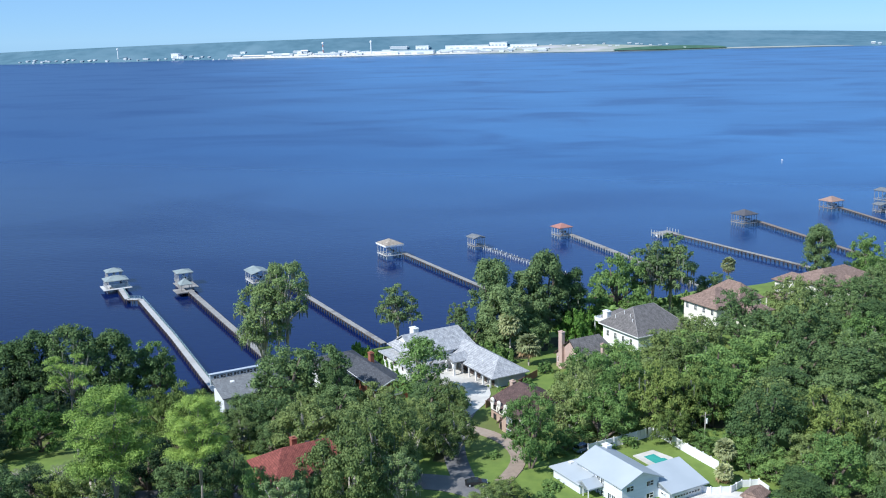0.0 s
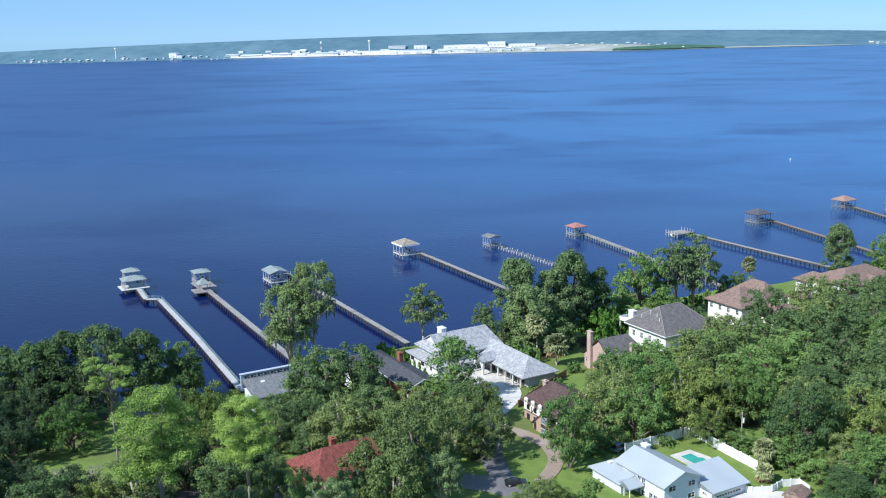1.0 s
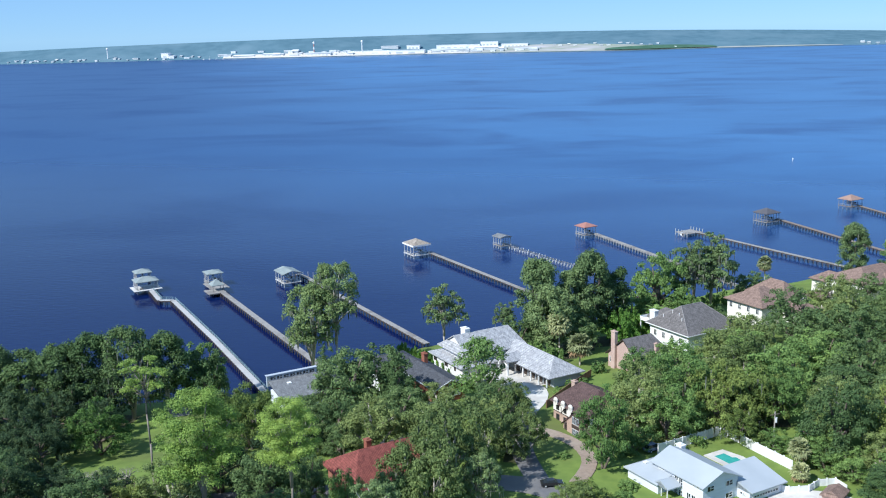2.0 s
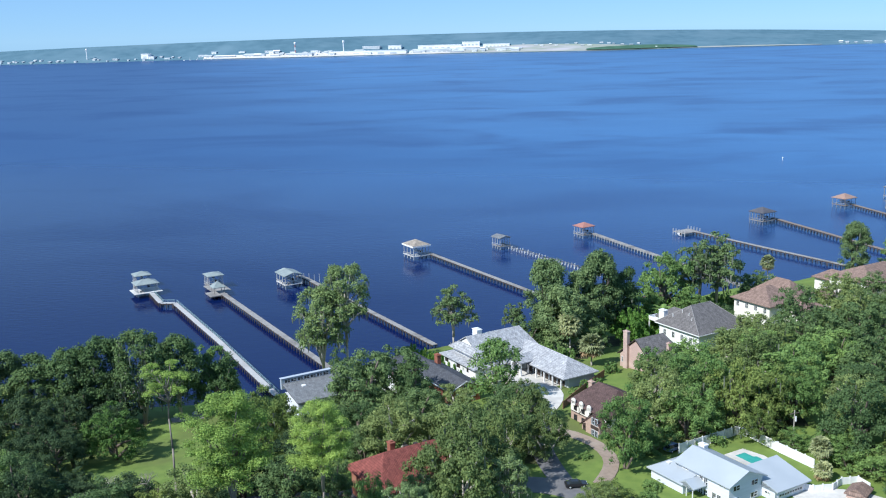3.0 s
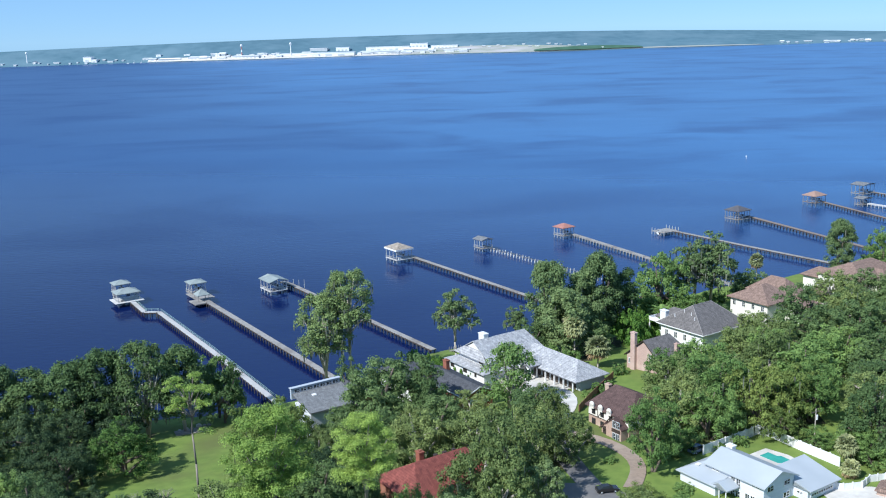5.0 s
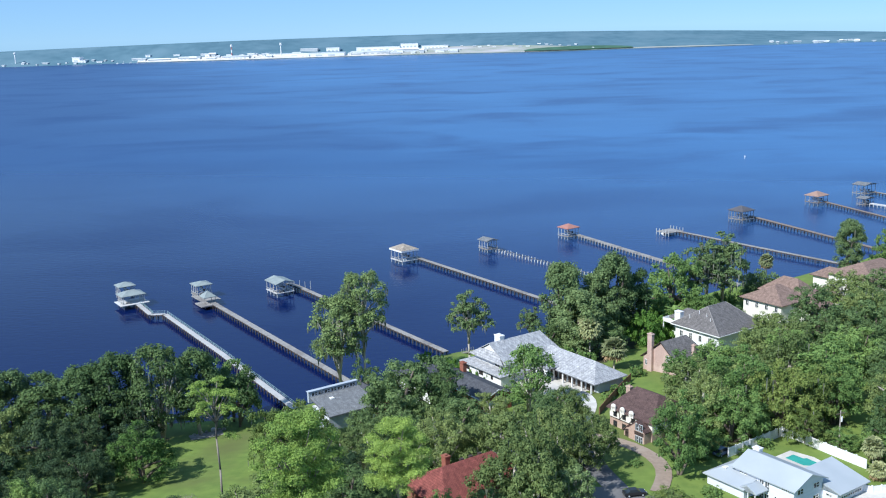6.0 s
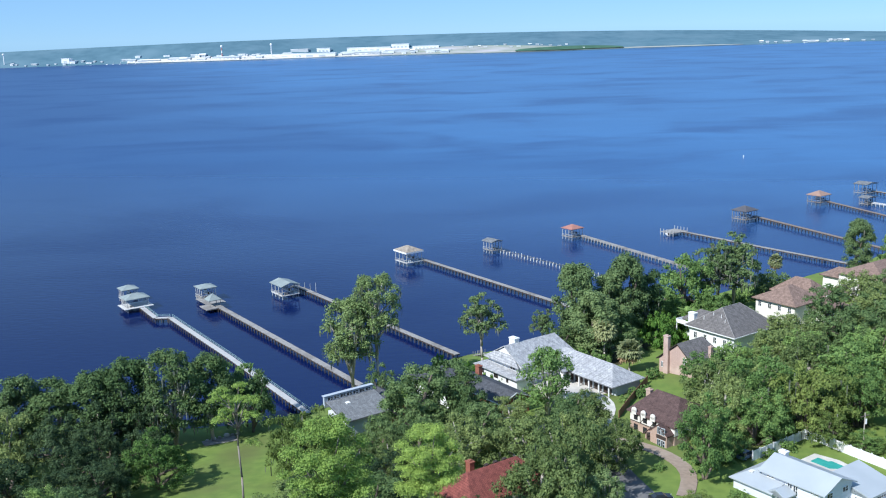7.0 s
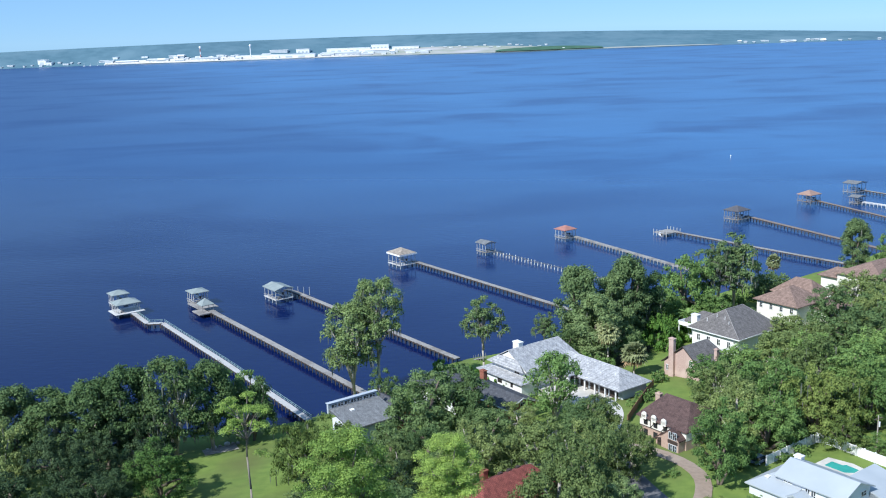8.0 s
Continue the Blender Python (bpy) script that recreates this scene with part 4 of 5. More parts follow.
chimney(W, -7.6, 3.2, 11, 14.6, 1.6, 1.2, WHITE, "white boxed chimney")

# pool and its terrace
pool = thing("swimming_pool", 13.6, 205.6, 8.35, GRID, "turquoise swimming pool with pale paved surround", "swimming pool")
part("surround", Shape().slab([(-4.6, -3.2), (3.6, -3.2), (4.4, -1), (4.4, 2.7), (0.6, 3.4), (-4.6, 2.4)], -0.4, 0.25), CONCRETE, pool)
part("basin_water", Shape().slab([(-2.9, -1.7), (1.8, -1.8), (3.2, -0.4), (3.1, 1.5), (0, 1.8), (-0.4, 1.1), (-2.9, 1.1)], 0.2, 0.262), POOL, pool, "clear turquoise water")

# white garden wall in panels
garden = thing("garden_wall", 0, 0, 0, 0, "tall white vinyl garden fence round the pool yard", "fence")
FENCE = [(-1.5, 207.5), (6, 213.5), (13, 219), (15.4, 217.2), (20, 210), (25.8, 201.6)]
FENCE2 = [(20.4, 192.2), (23, 190.6), (27, 191.6), (29.5, 194.6), (33, 195.5), (34.5, 192.5)]
for run, hgt in ((FENCE, 2.2), (FENCE2, 1.5)):
    for (x0, y0), (x1, y1) in zip(run, run[1:]):
        n = max(1, round(math.hypot(x1 - x0, y1 - y0) / 2.4))
        for k in range(n):
            a = (x0 + (x1 - x0) * k / n, y0 + (y1 - y0) * k / n)
            b = (x0 + (x1 - x0) * (k + 1) / n, y0 + (y1 - y0) * (k + 1) / n)
            za = ground_z(*a)
            part("panel", Shape().beam((a[0], a[1], za + hgt), (b[0], b[1], za + hgt), 0.14, hgt + 0.4), WHITE, garden)
            part("post", Shape().box(a[0] - 0.13, a[0] + 0.13, a[1] - 0.13, a[1] + 0.13, za - 0.4, za + hgt + 0.2), WHITE, garden)

# small shed beyond the wall
shed = thing("garden_shed", 31.5, 189.6, 8.2, GRID + 20, "small garden shed with red-brown roof behind the white fence", "shed")
part("wall", Shape().box(-1.7, 1.7, -2.2, 2.2, -0.3, 1.5), TAN_BRICK, shed)
part("roof", Shape().roof(-2.1, 2.1, -2.6, 2.6, 1.4, 2.5, "y", 0.4, 0.4), ROOF_TILE, shed)

# tudor house
T = house(-25, 226.3, 0, "tudor house with plum-brown hip roof, white stucco above tan brick")
part("wall", Shape().box(0, 13.5, 0, 14, 7.6, 10.6), TAN_BRICK, T, "tan brick ground floor")
part("wall", Shape().box(-0.05, 13.55, -0.05, 14.05, 10.6, 13.2), CREAM, T, "cream stucco upper floor")
part("roof", Shape().roof(-0.7, 14.2, -0.7, 14.7, 13.0, 16.8, "x", 2.4, 5.4), ROOF_BROWN, T)
for k in range(3):
    x = 1.8 + k * 2.9
    window(T, x, -0.07, 11.9, 1.1, 1.7, "-y", DARK_TRIM)
    d = Shape().box(x - 0.7, x + 0.7, -0.85, -0.55, 12.6, 13.6)
    d.tube((x, -0.85, 13.6), (x, -0.55, 13.6), 0.7, 0.7, 14)
    part("dormer", d, CREAM, T, "rounded cream dormer head")
    if k < 2:
        window(T, x, -0.02, 9.2, 1.2, 1.5, "-y", DARK_TRIM)
for a, b in (((3.3, 10.7), (5.0, 13.0)), ((6.4, 10.7), (8.2, 13.0)), ((0.1, 10.62), (9.0, 10.62)), ((0.1, 12.95), (9.0, 12.95)), ((3.2, 10.6), (3.2, 13))):
    part("timber", Shape().tube((a[0], -0.1, a[1]), (b[0], -0.1, b[1]), 0.09, 0.09, 4), DARK_TRIM, T)
part("wall", gable_wall(Shape().box(8.3, 13.2, -2.2, 0, 7.6, 11.2), 8.3, 13.2, -2.2, 11.2, 13.0), TAN_BRICK, T, "tan brick entrance gable")
part("roof", Shape().roof(8.0, 13.5, -2.35, 2, 11.1, 13.35, "y", 0, 0.5, gables=True), ROOF_BROWN, T)
part("roof", Shape().add([(6.0, -2.3, 9.6), (6.0, -1.7, 9.6), (8.6, -1.7, 11.9), (8.6, -2.3, 11.9), (6.0, -2.3, 9.4), (6.0, -1.7, 9.4), (8.6, -1.7, 11.7), (8.6, -2.3, 11.7)],
     [(0, 3, 2, 1), (4, 5, 6, 7), (0, 1, 5, 4), (2, 3, 7, 6), (0, 4, 7, 3), (1, 2, 6, 5)]), ROOF_BROWN, T, "swept catslide over the entrance")
part("door", Shape().box(7.0, 8.1, -2.0, -1.8, 7.7, 9.6).tube((7.55, -2.0, 9.6), (7.55, -1.8, 9.6), 0.55, 0.55, 14), DARK_TRIM, T, "arched dark front door")
part("wall", Shape().box(6.4, 8.3, -1.8, 0, 7.6, 9.8), TAN_BRICK, T)
for zz in (9.0, 11.9):
    for xx in (11.0, 12.2):
        window(T, xx, -2.24, zz, 1.1, 1.7, "-y", FAR_GREY)
part("wall", Shape().box(10.2, 13.0, -2.3, -2.2, 10.0, 10.8), DARK_TRIM, T, "dark panel between bay windows")
chimney(T, 0.1, 6.2, 7.6, 16.7, 1.3, 1.0, TAN_BRICK, "brown brick chimney")

# slate-roofed riverfront house
K = house(-63.6, 273.5, 0, "long white riverfront house with mottled grey slate-look roof")
part("wall", Shape().box(5.4, 22.0, -1.1, 18, 5.0, 10.2), WHITE, K)
part("roof", Shape().roof(4.2, 23.2, -2.2, 20, 10.2, 13.4, "x", 9.0, 9.0), ROOF_PALE, K, "low skirt roof of mottled grey shingles")
part("wall", gable_wall(Shape().box(7.8, 21.4, 0.9, 19, 10.0, 13.0), 7.8, 21.4, 0.9, 13.0, 16.7), WHITE, K, "white upper wall with small windows")
part("roof", Shape().roof(7.0, 22.2, 0.5, 20.5, 12.9, 17.2, "y", 0.0, 1.8, gables=True), ROOF_PALE, K)
part("roof", Shape().add([(7.0, -0.6, 12.9), (22.2, -0.6, 12.9), (18.3, 0.85, 15.0), (10.9, 0.85, 15.0), (7.0, -0.6, 12.65), (22.2, -0.6, 12.65), (18.3, 0.85, 14.75), (10.9, 0.85, 14.75)],
     [(0, 1, 2, 3), (7, 6, 5, 4), (0, 4, 5, 1), (1, 5, 6, 2), (2, 6, 7, 3), (3, 7, 4, 0)]), ROOF_PALE, K, "hipped apron of grey shingles under the white gablet")
chimney(K, 13.6, 5.0, 14, 18.5, 2.4, 1.6, WHITE, "broad white painted chimney")
for xx in (17.4, 18.4):
    window(K, xx, 0.87, 11.9, 0.7, 1.1, "-y", DARK_TRIM)
for xx in (6.4, 7.3, 12.6, 13.5, 18):
    window(K, xx, -1.13, 8.6, 0.8, 1.1, "-y", DARK_TRIM)
# eaves shade is put into this wall's grey
part("wall", Shape().box(22, 43.4, 14.2, 22.8, 7.0, 11.1), FAR_GREY, K, "wing wall greyed to carry the shade of the eaves")
part("roof", Shape().roof(16.5, 44.6, 11.6, 23.6, 11.1, 14.7, "x", 4.0, 5.8), ROOF_PALE, K)
for k in range(6):
    part("post", Shape().box(24 + k * 3.7, 24.35 + k * 3.7, 12.2, 12.55, 7.6, 11.0), WHITE, K)
# flat dark panels take the place of shade in the wing's openings
for k in range(5):
    part("door", Shape().box(24.6 + k * 3.6, 27.4 + k * 3.6, 14.1, 14.2, 7.7, 10.4), DARK_TRIM, K, "dark panel standing in for a shaded opening")
part("porch", Shape().box(24.2, 24.7, 9.2, 9.7, 7.6, 11.6).box(28.2, 28.7, 9.2, 9.7, 7.6, 11.6).box(23.9, 29.0, 9.0, 12.6, 11.4, 12.0), WHITE, K, "white arched entrance porch")
part("roof", Shape().roof(23.4, 29.5, 8.6, 14, 11.9, 13.4, "y"), ROOF_PALE, K)
part("courtyard", Shape().box(23.2, 42.0, 3.6, 14.1, 5.0, 7.72), CONCRETE, K, "pale paved courtyard")
arch = Shape()
for k in range(9):
    a0, a1 = math.pi * k / 9, math.pi * (k + 1) / 9
    arch.tube((26.45 - 2.0 * math.cos(a0), 9.1, 9.8 + 1.9 * math.sin(a0)), (26.45 - 2.0 * math.cos(a1), 9.1, 9.8 + 1.9 * math.sin(a1)), 0.22, 0.22, 6)
part("arch", arch, WHITE, K)

# low house with the clerestory
Fh = house(-97.7, 230.2, 0, "grey-roofed house with a pale clerestory strip above the dock")
part("wall", Shape().box(0.6, 9.2, 0.4, 13, 2.0, 12.0), SIDING, Fh)
sl = Shape().add([(0, 0, 14.1), (10, 0, 12.1), (10, 13.8, 12.1), (0, 13.8, 14.1), (0, 0, 13.8), (10, 0, 11.8), (10, 13.8, 11.8), (0, 13.8, 13.8)],
                 [(0, 1, 2, 3), (7, 6, 5, 4), (0, 4, 5, 1), (1, 5, 6, 2), (2, 6, 7, 3), (3, 7, 4, 0)])
part("roof", sl, ROOF_FLAT, Fh)
part("clerestory", Shape().box(-0.7, 0.0, -0.2, 13.4, 12.6, 15.4).box(-1.0, 0.2, -0.4, 13.6, 15.4, 15.52), CLERESTORY, Fh, "long pale blue clerestory wall")
for k in range(7):
    window(Fh, 0.02, 1.4 + k * 1.78, 14.65, 1.6, 1.0, "+x", CLERESTORY)
part("skylight", Shape().box(2.2, 3.3, 4.2, 5.2, 13.3, 13.75), WHITE, Fh, "square white roof skylight")
part("wall", gable_wall_y(Shape().box(-5, 4.5, 14.5, 20, 2.0, 10.8), 14.5, 20, 4.5, 10.8, 12.2), BRICK, Fh)
part("roof", Shape().roof(-5.5, 5.2, 13.9, 20.8, 10.7, 12.7), ROOF_DARK, Fh)
for k in range(4):
    part("door", Shape().box(9.2, 9.28, 5.2 + k * 1.9, 6.5 + k * 1.9, 7.4, 11.2), GLASS if k % 2 else WHITE, Fh)

# dark-roofed brick house
D = house(-72.4, 261.0, 3.2, "red brick house with charcoal shingle roof and brick chimney")
part("wall", gable_wall_y(Shape().box(11, 31.5, -2.4, 6, 0.5, 8.4), -2.4, 6, 31.5, 8.4, 9.9), BRICK, D)
part("roof", Shape().roof(10, 31.9, -3.2, 6.8, 8.2, 10.2, gables=True), ROOF_DARK, D)
part("bargeboard", Shape().beam((31.95, -3.2, 8.2), (31.95, 1.8, 10.2), 0.12, 0.3).beam((31.95, 1.8, 10.2), (31.95, 6.8, 8.2), 0.12, 0.3), WHITE, D, "white bargeboard on the gable")
part("fascia", Shape().box(10, 31.9, -3.3, -3.2, 7.9, 8.2), WHITE, D, "white eaves board")
part("post", Shape().box(12.7, 12.95, -9.6, -9.35, 4.2, 8.5), WHITE, D, "white porch post")
part("wall", Shape().box(0.6, 12.5, -9, 3.6, -2.0, 8.8), WHITE, D)
part("roof", Shape().roof(-0.2, 13.4, -10, 4.6, 8.7, 11.0, "y", 4.5, 4.5), ROOF_DARK, D)
part("wall", Shape().box(13, 19, -8.5, -3.2, 0.5, 7.8), WHITE, D)
part("roof", Shape().roof(12.4, 19.8, -9.3, -2.6, 7.8, 9.3, "x", 0, 0), ROOF_DARK, D)
chimney(D, 13.6, 4.0, 8, 12.0, 1.6, 1.1, BRICK, "red brick chimney")
window(D, 31.52, 1.8, 8.3, 1.6, 1.3, "+x")
part("garage_door", Shape().box(31.5, 31.58, -1.2, 4.6, 5.6, 7.4), WHITE, D, "white garage door")

# brick gabled house and the grey hip-roofed mansion
B = house(-11.9, 269.3, 0, "tan-pink brick gabled house with tall chimney and grey roof")
part("wall", gable_wall(Shape().box(0.5, 13.5, 0.4, 12.6, 6.2, 10.9), 0.5, 13.5, 0.4, 10.9, 16.1), PINK_BRICK, B)
part("roof", Shape().roof(-0.2, 14.2, 0.0, 13.4, 10.8, 16.6, "y", 0, 3.2, gables=True), ROOF_GREY, B)
part("bargeboard", Shape().beam((-0.25, -0.06, 10.85), (7.0, -0.06, 16.62), 0.1, 0.28).beam((7.0, -0.06, 16.62), (14.25, -0.06, 10.85), 0.1, 0.28), DARK_TRIM, B, "dark edge board of the gable roof")
part("roof", Shape().roof(8, 17.5, 6, 13, 10.6, 14.0, "x", 0, 2.5), ROOF_GREY, B)
part("wall", Shape().box(13.5, 16.8, 6.7, 12.4, 6.4, 10.6), PINK_BRICK, B)
chimney(B, 3.5, 0.0, 6.2, 18.2, 1.6, 1.0, PINK_BRICK, "tall tan-pink brick chimney")
chimney(B, 12.2, 7.6, 12, 15.6, 0.9, 0.9, PINK_BRICK, "small brick flue")
window(B, 1.7, 0.37, 9.4, 1.0, 1.6, "-y", WHITE)
window(B, 9.6, 0.37, 12.2, 1.2, 1.7, "-y", WHITE)
M_ = house(3.0, 292.0, 0, "large white mansion with steep grey hip roof")
part("wall", Shape().box(-2.2, 14.2, 0, 18, 5.5, 12.9), WHITE, M_)
part("roof", Shape().roof(-3.2, 15.2, -1, 19, 12.8, 18.9, "y", 5.6, 6.5), ROOF_GREY, M_)
caps = ((-3.2, -1, 12.8), (6.0, 4.6, 18.9)), ((15.2, -1, 12.8), (6.0, 4.6, 18.9)), ((6.0, 4.6, 18.9), (6.0, 12.5, 18.9)), ((15.2, 19, 12.8), (6.0, 12.5, 18.9))
for p, q in caps:
    part("ridge_cap", Shape().tube(Vector(p) + Vector((0, 0, 0.03)), Vector(q) + Vector((0, 0, 0.03)), 0.10, 0.10, 6), RIDGE_GREY, M_, "weathered pale ridge cap")
part("eaves_board", Shape().box(-3.2, 15.2, -1.12, -1.0, 12.48, 12.75).box(15.2, 15.32, -1.0, 19, 12.48, 12.75), WHITE, M_, "white eaves board")
part("roof", Shape().roof(-10, -1, 5, 15, 12.2, 14.8, "x", 3.5, 1), ROOF_GREY, M_)
part("wall", Shape().box(-9, -2.2, 6, 14, 4, 12.2), WHITE, M_)
part("balcony", Shape().box(-9.6, -3, 2.2, 5.8, 11.4, 11.6).box(-9.6, -9.45, 2.2, 5.8, 11.6, 12.6).box(-9.45, -3, 2.2, 2.35, 11.6, 12.6), WHITE, M_, "white balcony with parapet")
for dx in (-9.3, -3.4):
    part("post", Shape().box(dx - 0.15, dx + 0.15, 2.3, 2.6, 3.5, 11.4), WHITE, M_)
chimney(M_, -2.2, 1.4, 11, 16.4, 2.2, 1.5, WHITE, "white capped chimney")
for k in range(4):
    window(M_, 0.2 + k * 3.6, -0.03, 10.2, 1.2, 1.9, "-y")
for px, py_ in ((2.2, 1.2), (4.6, 2.6), (7.6, 2.4), (9.6, 1.6)):
    part("vent_pipe", Shape().tube((px, py_, 13.5), (px, py_, 13.2 + 1.09 * (py_ + 1) + 0.55), 0.09, 0.09, 8), WHITE, M_, "white roof vent pipe")
H1 = house(38, 320, 0, "white stucco house with faded clay-tile hip roofs")
part("wall", Shape().box(-5.0, 9.5, -9.5, 9.5, 5, 14.3), CREAM, H1)
part("roof", Shape().roof(-6.0, 10.5, -10.5, 4.5, 14.2, 18.4, "y", 7.0, 5.5), ROOF_TILE, H1)
part("roof", Shape().roof(-7.5, 9.0, 0.5, 11.5, 14.6, 19.2, "x", 6.0, 5.0), ROOF_TILE, H1)
part("roof", Shape().roof(5, 16, -2, 9, 12.6, 15.4, "x", 0, 4.5), ROOF_TILE, H1)
part("wall", Shape().box(8, 15.2, -1.2, 8.2, 6, 12.6), CREAM, H1)
for k in range(4):
    window(H1, -3.4 + k * 3.7, -9.53, 12.4, 1.2, 1.7, "-y")
H2 = house(80.5, 356, 0, "cream stucco villa with clay-tile hip roofs")
part("wall", Shape().box(-8, 9, -12, 13, 5, 12.8), CREAM, H2)
part("roof", Shape().roof(-9, 10, -13, 14, 12.6, 16.6, "y", 8, 8), ROOF_TILE, H2)
part("wall", Shape().box(-3, 13, -4, 5, 5, 11.5), CREAM, H2)
part("roof", Shape().roof(-5, 14, -5, 6, 11.4, 14.6, "x", 0, 5), ROOF_TILE, H2)
part("roof", Shape().roof(-16, -7, -12, 0, 10.4, 13, "x", 4, 0), ROOF_TILE, H2)
part("wall", Shape().box(-15, -8, -11, -1, 3.5, 10.4), CREAM, H2)
for k in range(5):
    window(H2, 9.03, -9 + k * 4.5, 11.2, 1.3, 1.8, "+x")
pav = thing("pavilion", 62, 343, 0, GRID, "small open pavilion with brown hip roof", "pavilion")
part("roof", Shape().roof(-4, 4, -4, 4, 8.6, 10.6, "x", 3.5, 3.5), ROOF_TILE, pav)
for dx in (-3.4, 3.4):
    for dy in (-3.4, 3.4):
        part("post", Shape().box(dx - 0.2, dx + 0.2, dy - 0.2, dy + 0.2, 3.5, 8.6), CREAM, pav)

# red-roofed house
R_ = house(-60, 181.5, 0, "brick house with red clay shingle hip roofs under oaks")
part("wall", Shape().box(-7, 7.5, -6.5, 13.4, 7.6, 14.7), BRICK, R_)
part("roof", Shape().roof(-8, 8.5, -7.6, 14.5, 14.6, 19.3, "y", 5.0, 5.2), ROOF_RED, R_)
part("roof", Shape().roof(4, 15, 3, 12, 12.6, 15.6, "x", 0, 3), ROOF_RED, R_)
part("wall", Shape().box(7, 14.2, 3.8, 11.2, 7.6, 12.6), BRICK, R_)
chimney(R_, -4.5, 1.5, 15, 18.9, 1.4, 1.1, BRICK, "brick chimney")
for k in range(3):
    part("vent", Shape().box(-2.6, -1.9, 3.4 + k * 2.2, 4.2 + k * 2.2, 17.6, 18.3), DARK_TRIM, R_, "dark roof vent")

for x, y, z, lab in ((-82, 208, 10.2, "small grey-roofed garden shed among trees"), (-47, 206, 10.4, "low grey-roofed outbuilding under oaks")):
    sh = thing("shed", x, y, 0, GRID, lab, "shed")
    part("wall", Shape().box(-3, 3, -3.6, 3.6, ground_z(x, y) - 0.4, z - 0.9), CREAM, sh)
    part("roof", Shape().roof(-3.5, 3.5, -4.2, 4.2, z - 1.0, z, "y"), ROOF_FLAT, sh)

# timber fence by the tudor house
wf = thing("timber_fence", 0, 0, 0, 0, "red-brown timber privacy fence", "fence")
for k in range(14):
    f0, f1 = k / 14, (k + 1) / 14
    a = (-27 + 11 * f0, 232 + 27 * f0)
    b = (-27 + 11 * f1, 232 + 27 * f1)
    za = ground_z(*a)
    part("panel", Shape().beam((a[0], a[1], za + 1.9), (b[0], b[1], za + 1.9), 0.08, 2.2), FENCE_WOOD, wf)
    part("post", Shape().box(a[0] - 0.08, a[0] + 0.08, a[1] - 0.08, a[1] + 0.08, za - 0.4, za + 2.05), FENCE_WOOD, wf)

# ---- cars ----
def car(x, y, yaw, paint, label, tall=False):
    g = ground_z(x, y) + 0.16
    c = thing("car", x, y, g, yaw, label, "car")
    h = 1.75 if tall else 1.45
    prof = [(-2.3, 0.35), (-2.32, 0.85), (-1.9, 1.0), (1.0, 0.98) if not tall else (1.2, 1.0), (2.2, 0.82), (2.3, 0.4)]
    s = Shape()
    n = len(prof)
    s.add([(px, sy * 0.9, pz) for sy in (-1, 1) for px, pz in prof], [tuple(range(n)), tuple(range(2 * n - 1, n - 1, -1))] + [(i, n + i, n + (i + 1) % n, (i + 1) % n) for i in range(n)])
    part("body", s, paint, c)
    cab = [(-2.1 if tall else -1.7, 0.98), (-1.8 if tall else -1.1, h), (0.4, h), (1.2, 0.98)]
    s = Shape().add([(px, sy * (0.84 if pz < 1 else 0.7), pz - 0.06) for sy in (-1, 1) for px, pz in cab], [(0, 1, 2, 3), (7, 6, 5, 4), (0, 4, 5, 1), (1, 5, 6, 2), (2, 6, 7, 3), (3, 7, 4, 0)])
    part("cabin_glass", s, GLASS, c)
    part("roof", Shape().box(-1.75 if tall else -1.05, 0.38, -0.69, 0.69, h - 0.07, h), paint, c)
    for wx in (-1.4, 1.45):
        for wy in (-0.86, 0.86):
            w = part("wheel", Shape().tube((wx, wy - 0.11, 0.33), (wx, wy + 0.11, 0.33), 0.33, 0.33, 14), TYRE, c)
            part("rim", Shape().tube((wx, wy - 0.12, 0.33), (wx, wy + 0.12, 0.33), 0.19, 0.19, 10), FAR_GREY, w)
    for sy in (-0.62, 0.62):
        part("headlight", Shape().box(2.2, 2.31, sy - 0.2, sy + 0.2, 0.6, 0.74), FAR_WHITE, c)
    return c


car(-24, 189.4, 12, CAR_BLACK, "black saloon car parked on the street")
car(-46, 192.4, -10, CAR_WHITE, "pale silver-white car parked under the oaks")
car(-2.5, 208.8, 40, CAR_BLUE, "blue-grey sport utility car parked behind the white house", True)

# ---- utility poles ----
for x, y, top in ((24, 213.6, 17), (45.4, 200.4, 14)):
    up = thing("utility_pole", x, y, ground_z(x, y) - 0.3, 30, "grey timber utility pole with crossarm and transformer", "utility pole")
    h = top - ground_z(x, y)
    part("pole", Shape().tube((0, 0, 0), (0, 0, h), 0.17, 0.12, 8), PALE_BARK, up)
    part("crossarm", Shape().box(-1.3, 1.3, -0.07, 0.07, h - 0.8, h - 0.62), BARK, up)
    part("transformer", Shape().tube((0.35, 0, h - 2.6), (0.35, 0, h - 1.5), 0.28, 0.28, 12), FAR_WHITE, up)

# ---- docks ----
PILE_MESH = {}


